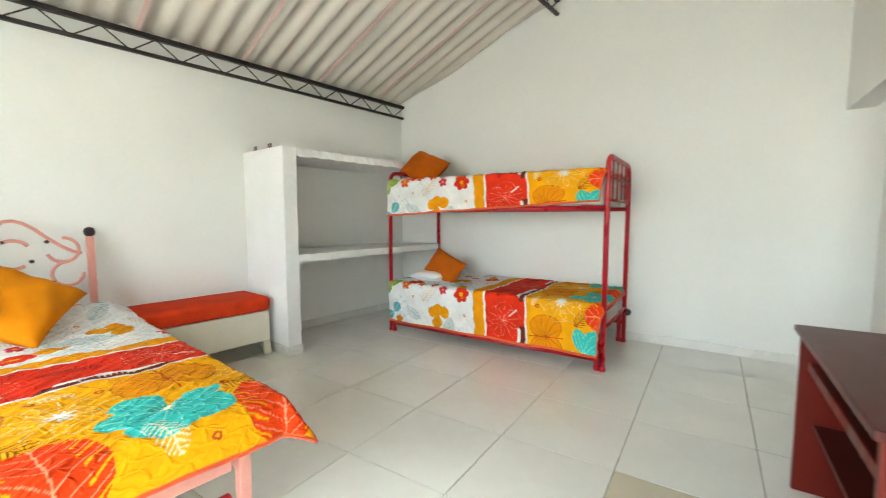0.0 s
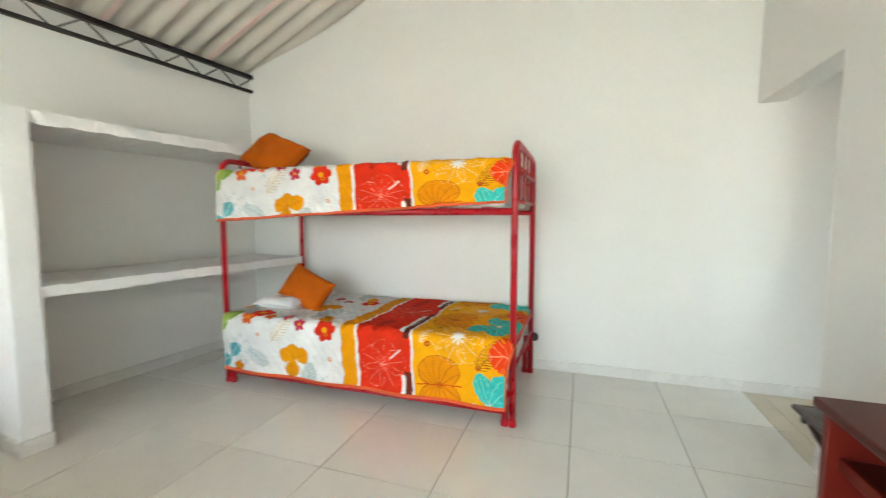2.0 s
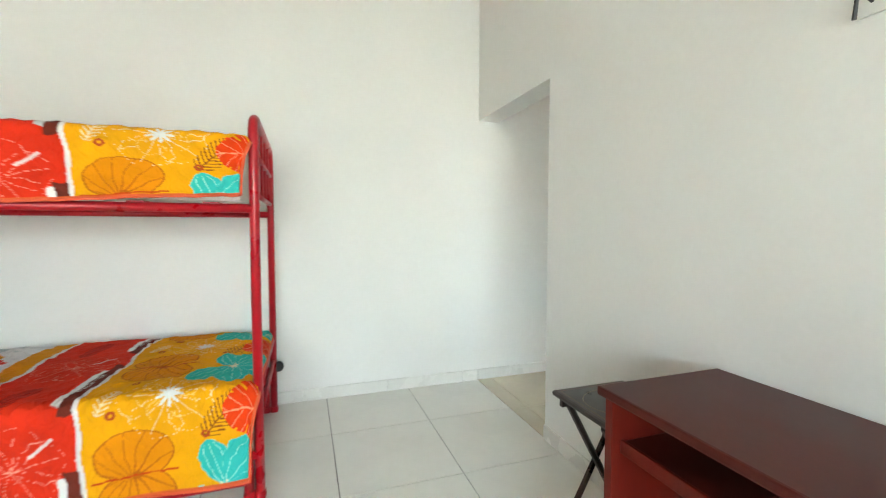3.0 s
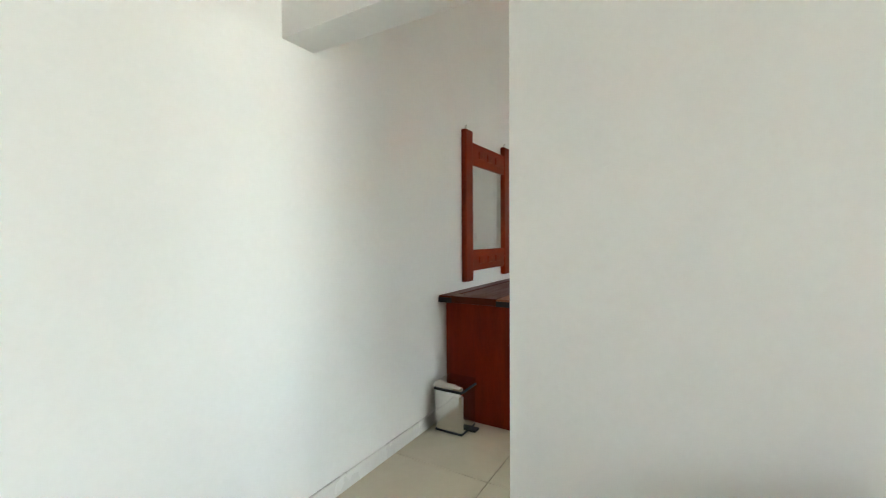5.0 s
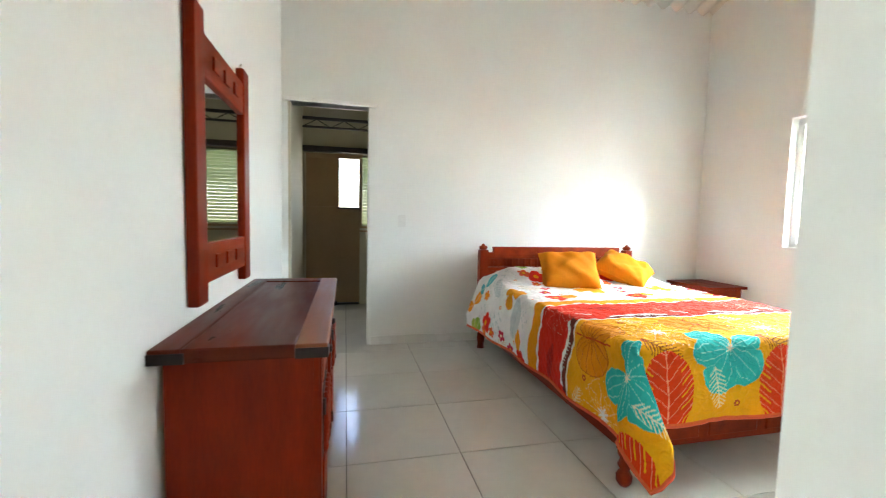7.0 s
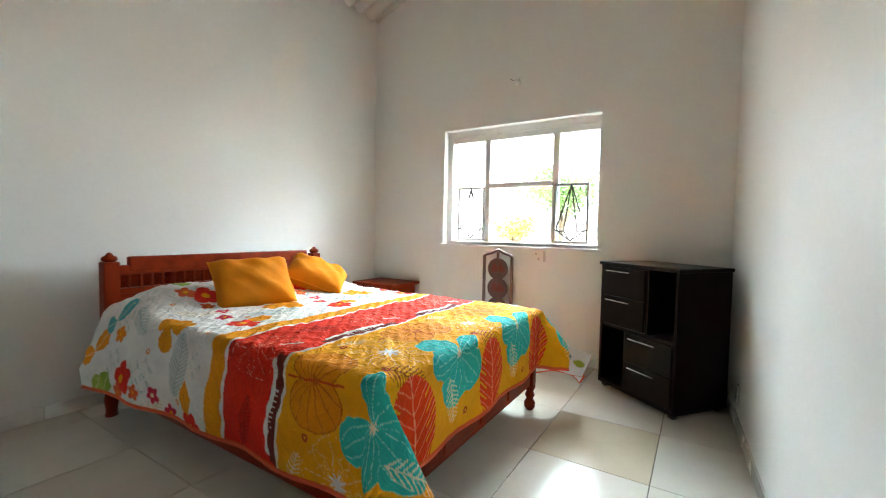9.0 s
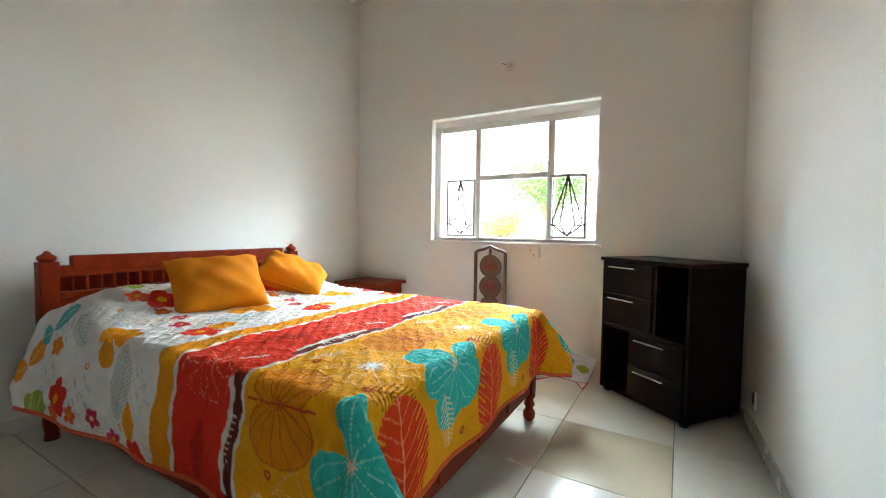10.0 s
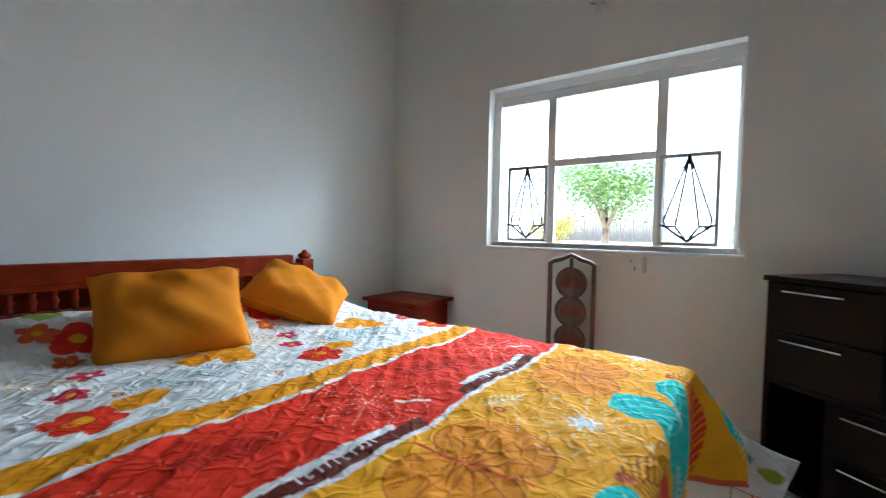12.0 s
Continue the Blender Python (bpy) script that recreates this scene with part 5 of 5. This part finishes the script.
# ---- floor, tiles and skirting pieces ----
floor = part("floor", box(-3.6, 7.82, -0.75, 5.80, -0.12, -0.006), M_GROUT)
tagged(floor, "pale glazed square floor tiles with thin dark joints", "floor", kind="structure")
tile_mesh = {}


def tile(x0, x1, y0, y1, m, parent, z0=-0.008, z1=0.0, name="tile"):
    key = (round(x1 - x0, 3), round(y1 - y0, 3), round(z1 - z0, 3), m.name)
    if key not in tile_mesh:
        bm = box(-(x1 - x0) / 2, (x1 - x0) / 2, -(y1 - y0) / 2, (y1 - y0) / 2, z0 - z1, 0)
        bmesh.ops.bevel(bm, geom=[e for e in bm.edges if all(v.co.z > -1e-5 for v in e.verts)], offset=0.0012, segments=1, affect="EDGES")
        me = bpy.data.meshes.new(name)
        bm.to_mesh(me)
        bm.free()
        me.materials.append(m)
        tile_mesh[key] = me
    ob = new(name, tile_mesh[key])
    ob.parent = parent
    ob.location = ((x0 + x1) / 2, (y0 + y1) / 2, z1)
    return ob


def tiles(x_from, x_to, y_from, y_to, ox, oy, beige=(), plain=M_TILE):
    gap = 0.0021
    for i in range(math.floor((x_from - ox) / 0.6), math.ceil((x_to - ox) / 0.6)):
        for j in range(math.floor((y_from - oy) / 0.6), math.ceil((y_to - oy) / 0.6)):
            x0, x1 = max(ox + 0.6 * i, x_from) + gap, min(ox + 0.6 * (i + 1), x_to) - gap
            y0, y1 = max(oy + 0.6 * j, y_from) + gap, min(oy + 0.6 * (j + 1), y_to) - gap
            if x1 - x0 > 0.01 and y1 - y0 > 0.01:
                tile(x0, x1, y0, y1, M_TILE_BEIGE if (i, j) in beige else plain, floor)


tiles(-3.5, X_P, Y_S1, Y_N + 0.05, 0.0, 3.3, beige=[(1, -1)])
tiles(X_P, 7.75, 0.9, Y_N + 0.05, 2.49, 3.27, beige=[(-2, 2), (-2, 3), (-1, 2), (-1, 3), (0, 2), (0, 3), (0, -2), (-1, 4), (0, 4), (-2, 4)], plain=M_TILE_CREAM)


def skirting(name, a, b, inward, pieces=0.6):
    """Tile skirting along a wall's foot, piece by piece."""
    a, b, n = Vector((*a, 0)), Vector((*b, 0)), Vector((*inward, 0)).normalized()
    L = (b - a).length
    d = (b - a) / L
    root = empty(name, Matrix.Translation(a) @ Matrix.Rotation(math.atan2(d.y, d.x), 4, "Z"))
    tagged(root, "pale tile skirting with thin joints", "baseboard", kind="structure")
    s = 1 if Matrix.Rotation(math.atan2(d.y, d.x), 3, "Z").col[1].dot(n) > 0 else -1
    u = 0.0
    while u < L - 0.02:
        v = min(u + pieces, L)
        part("skirting_tile", box(u + 0.001, v - 0.001, 0.0 if s > 0 else -0.011, 0.011 if s > 0 else 0.0, 0, 0.083, 0.002), M_BASE, root)
        u = v


skirting("baseboard", (-2.56, Y_N), (X_P, Y_N), (0, -1))
skirting("baseboard", (X_P + 0.002, Y_N), (X_E, Y_N), (0, -1))
skirting("baseboard", (X_P, 0.0), (X_P, Y_C), (-1, 0))
skirting("baseboard", (X_E, 1.03), (X_E, 4.83), (-1, 0))
skirting("baseboard", (2.13, Y_S2), (X_E - 0.01, Y_S2), (0, 1))
skirting("baseboard", (2.119, 1.03), (1.935, Y_C), (1, 0.05))
sa, sbv = WEST @ Vector((0, -6.2, 0)), WEST @ Vector((0, -0.02, 0))
skirting("baseboard", (sa.x, sa.y), (sbv.x, sbv.y), (1, -0.113))
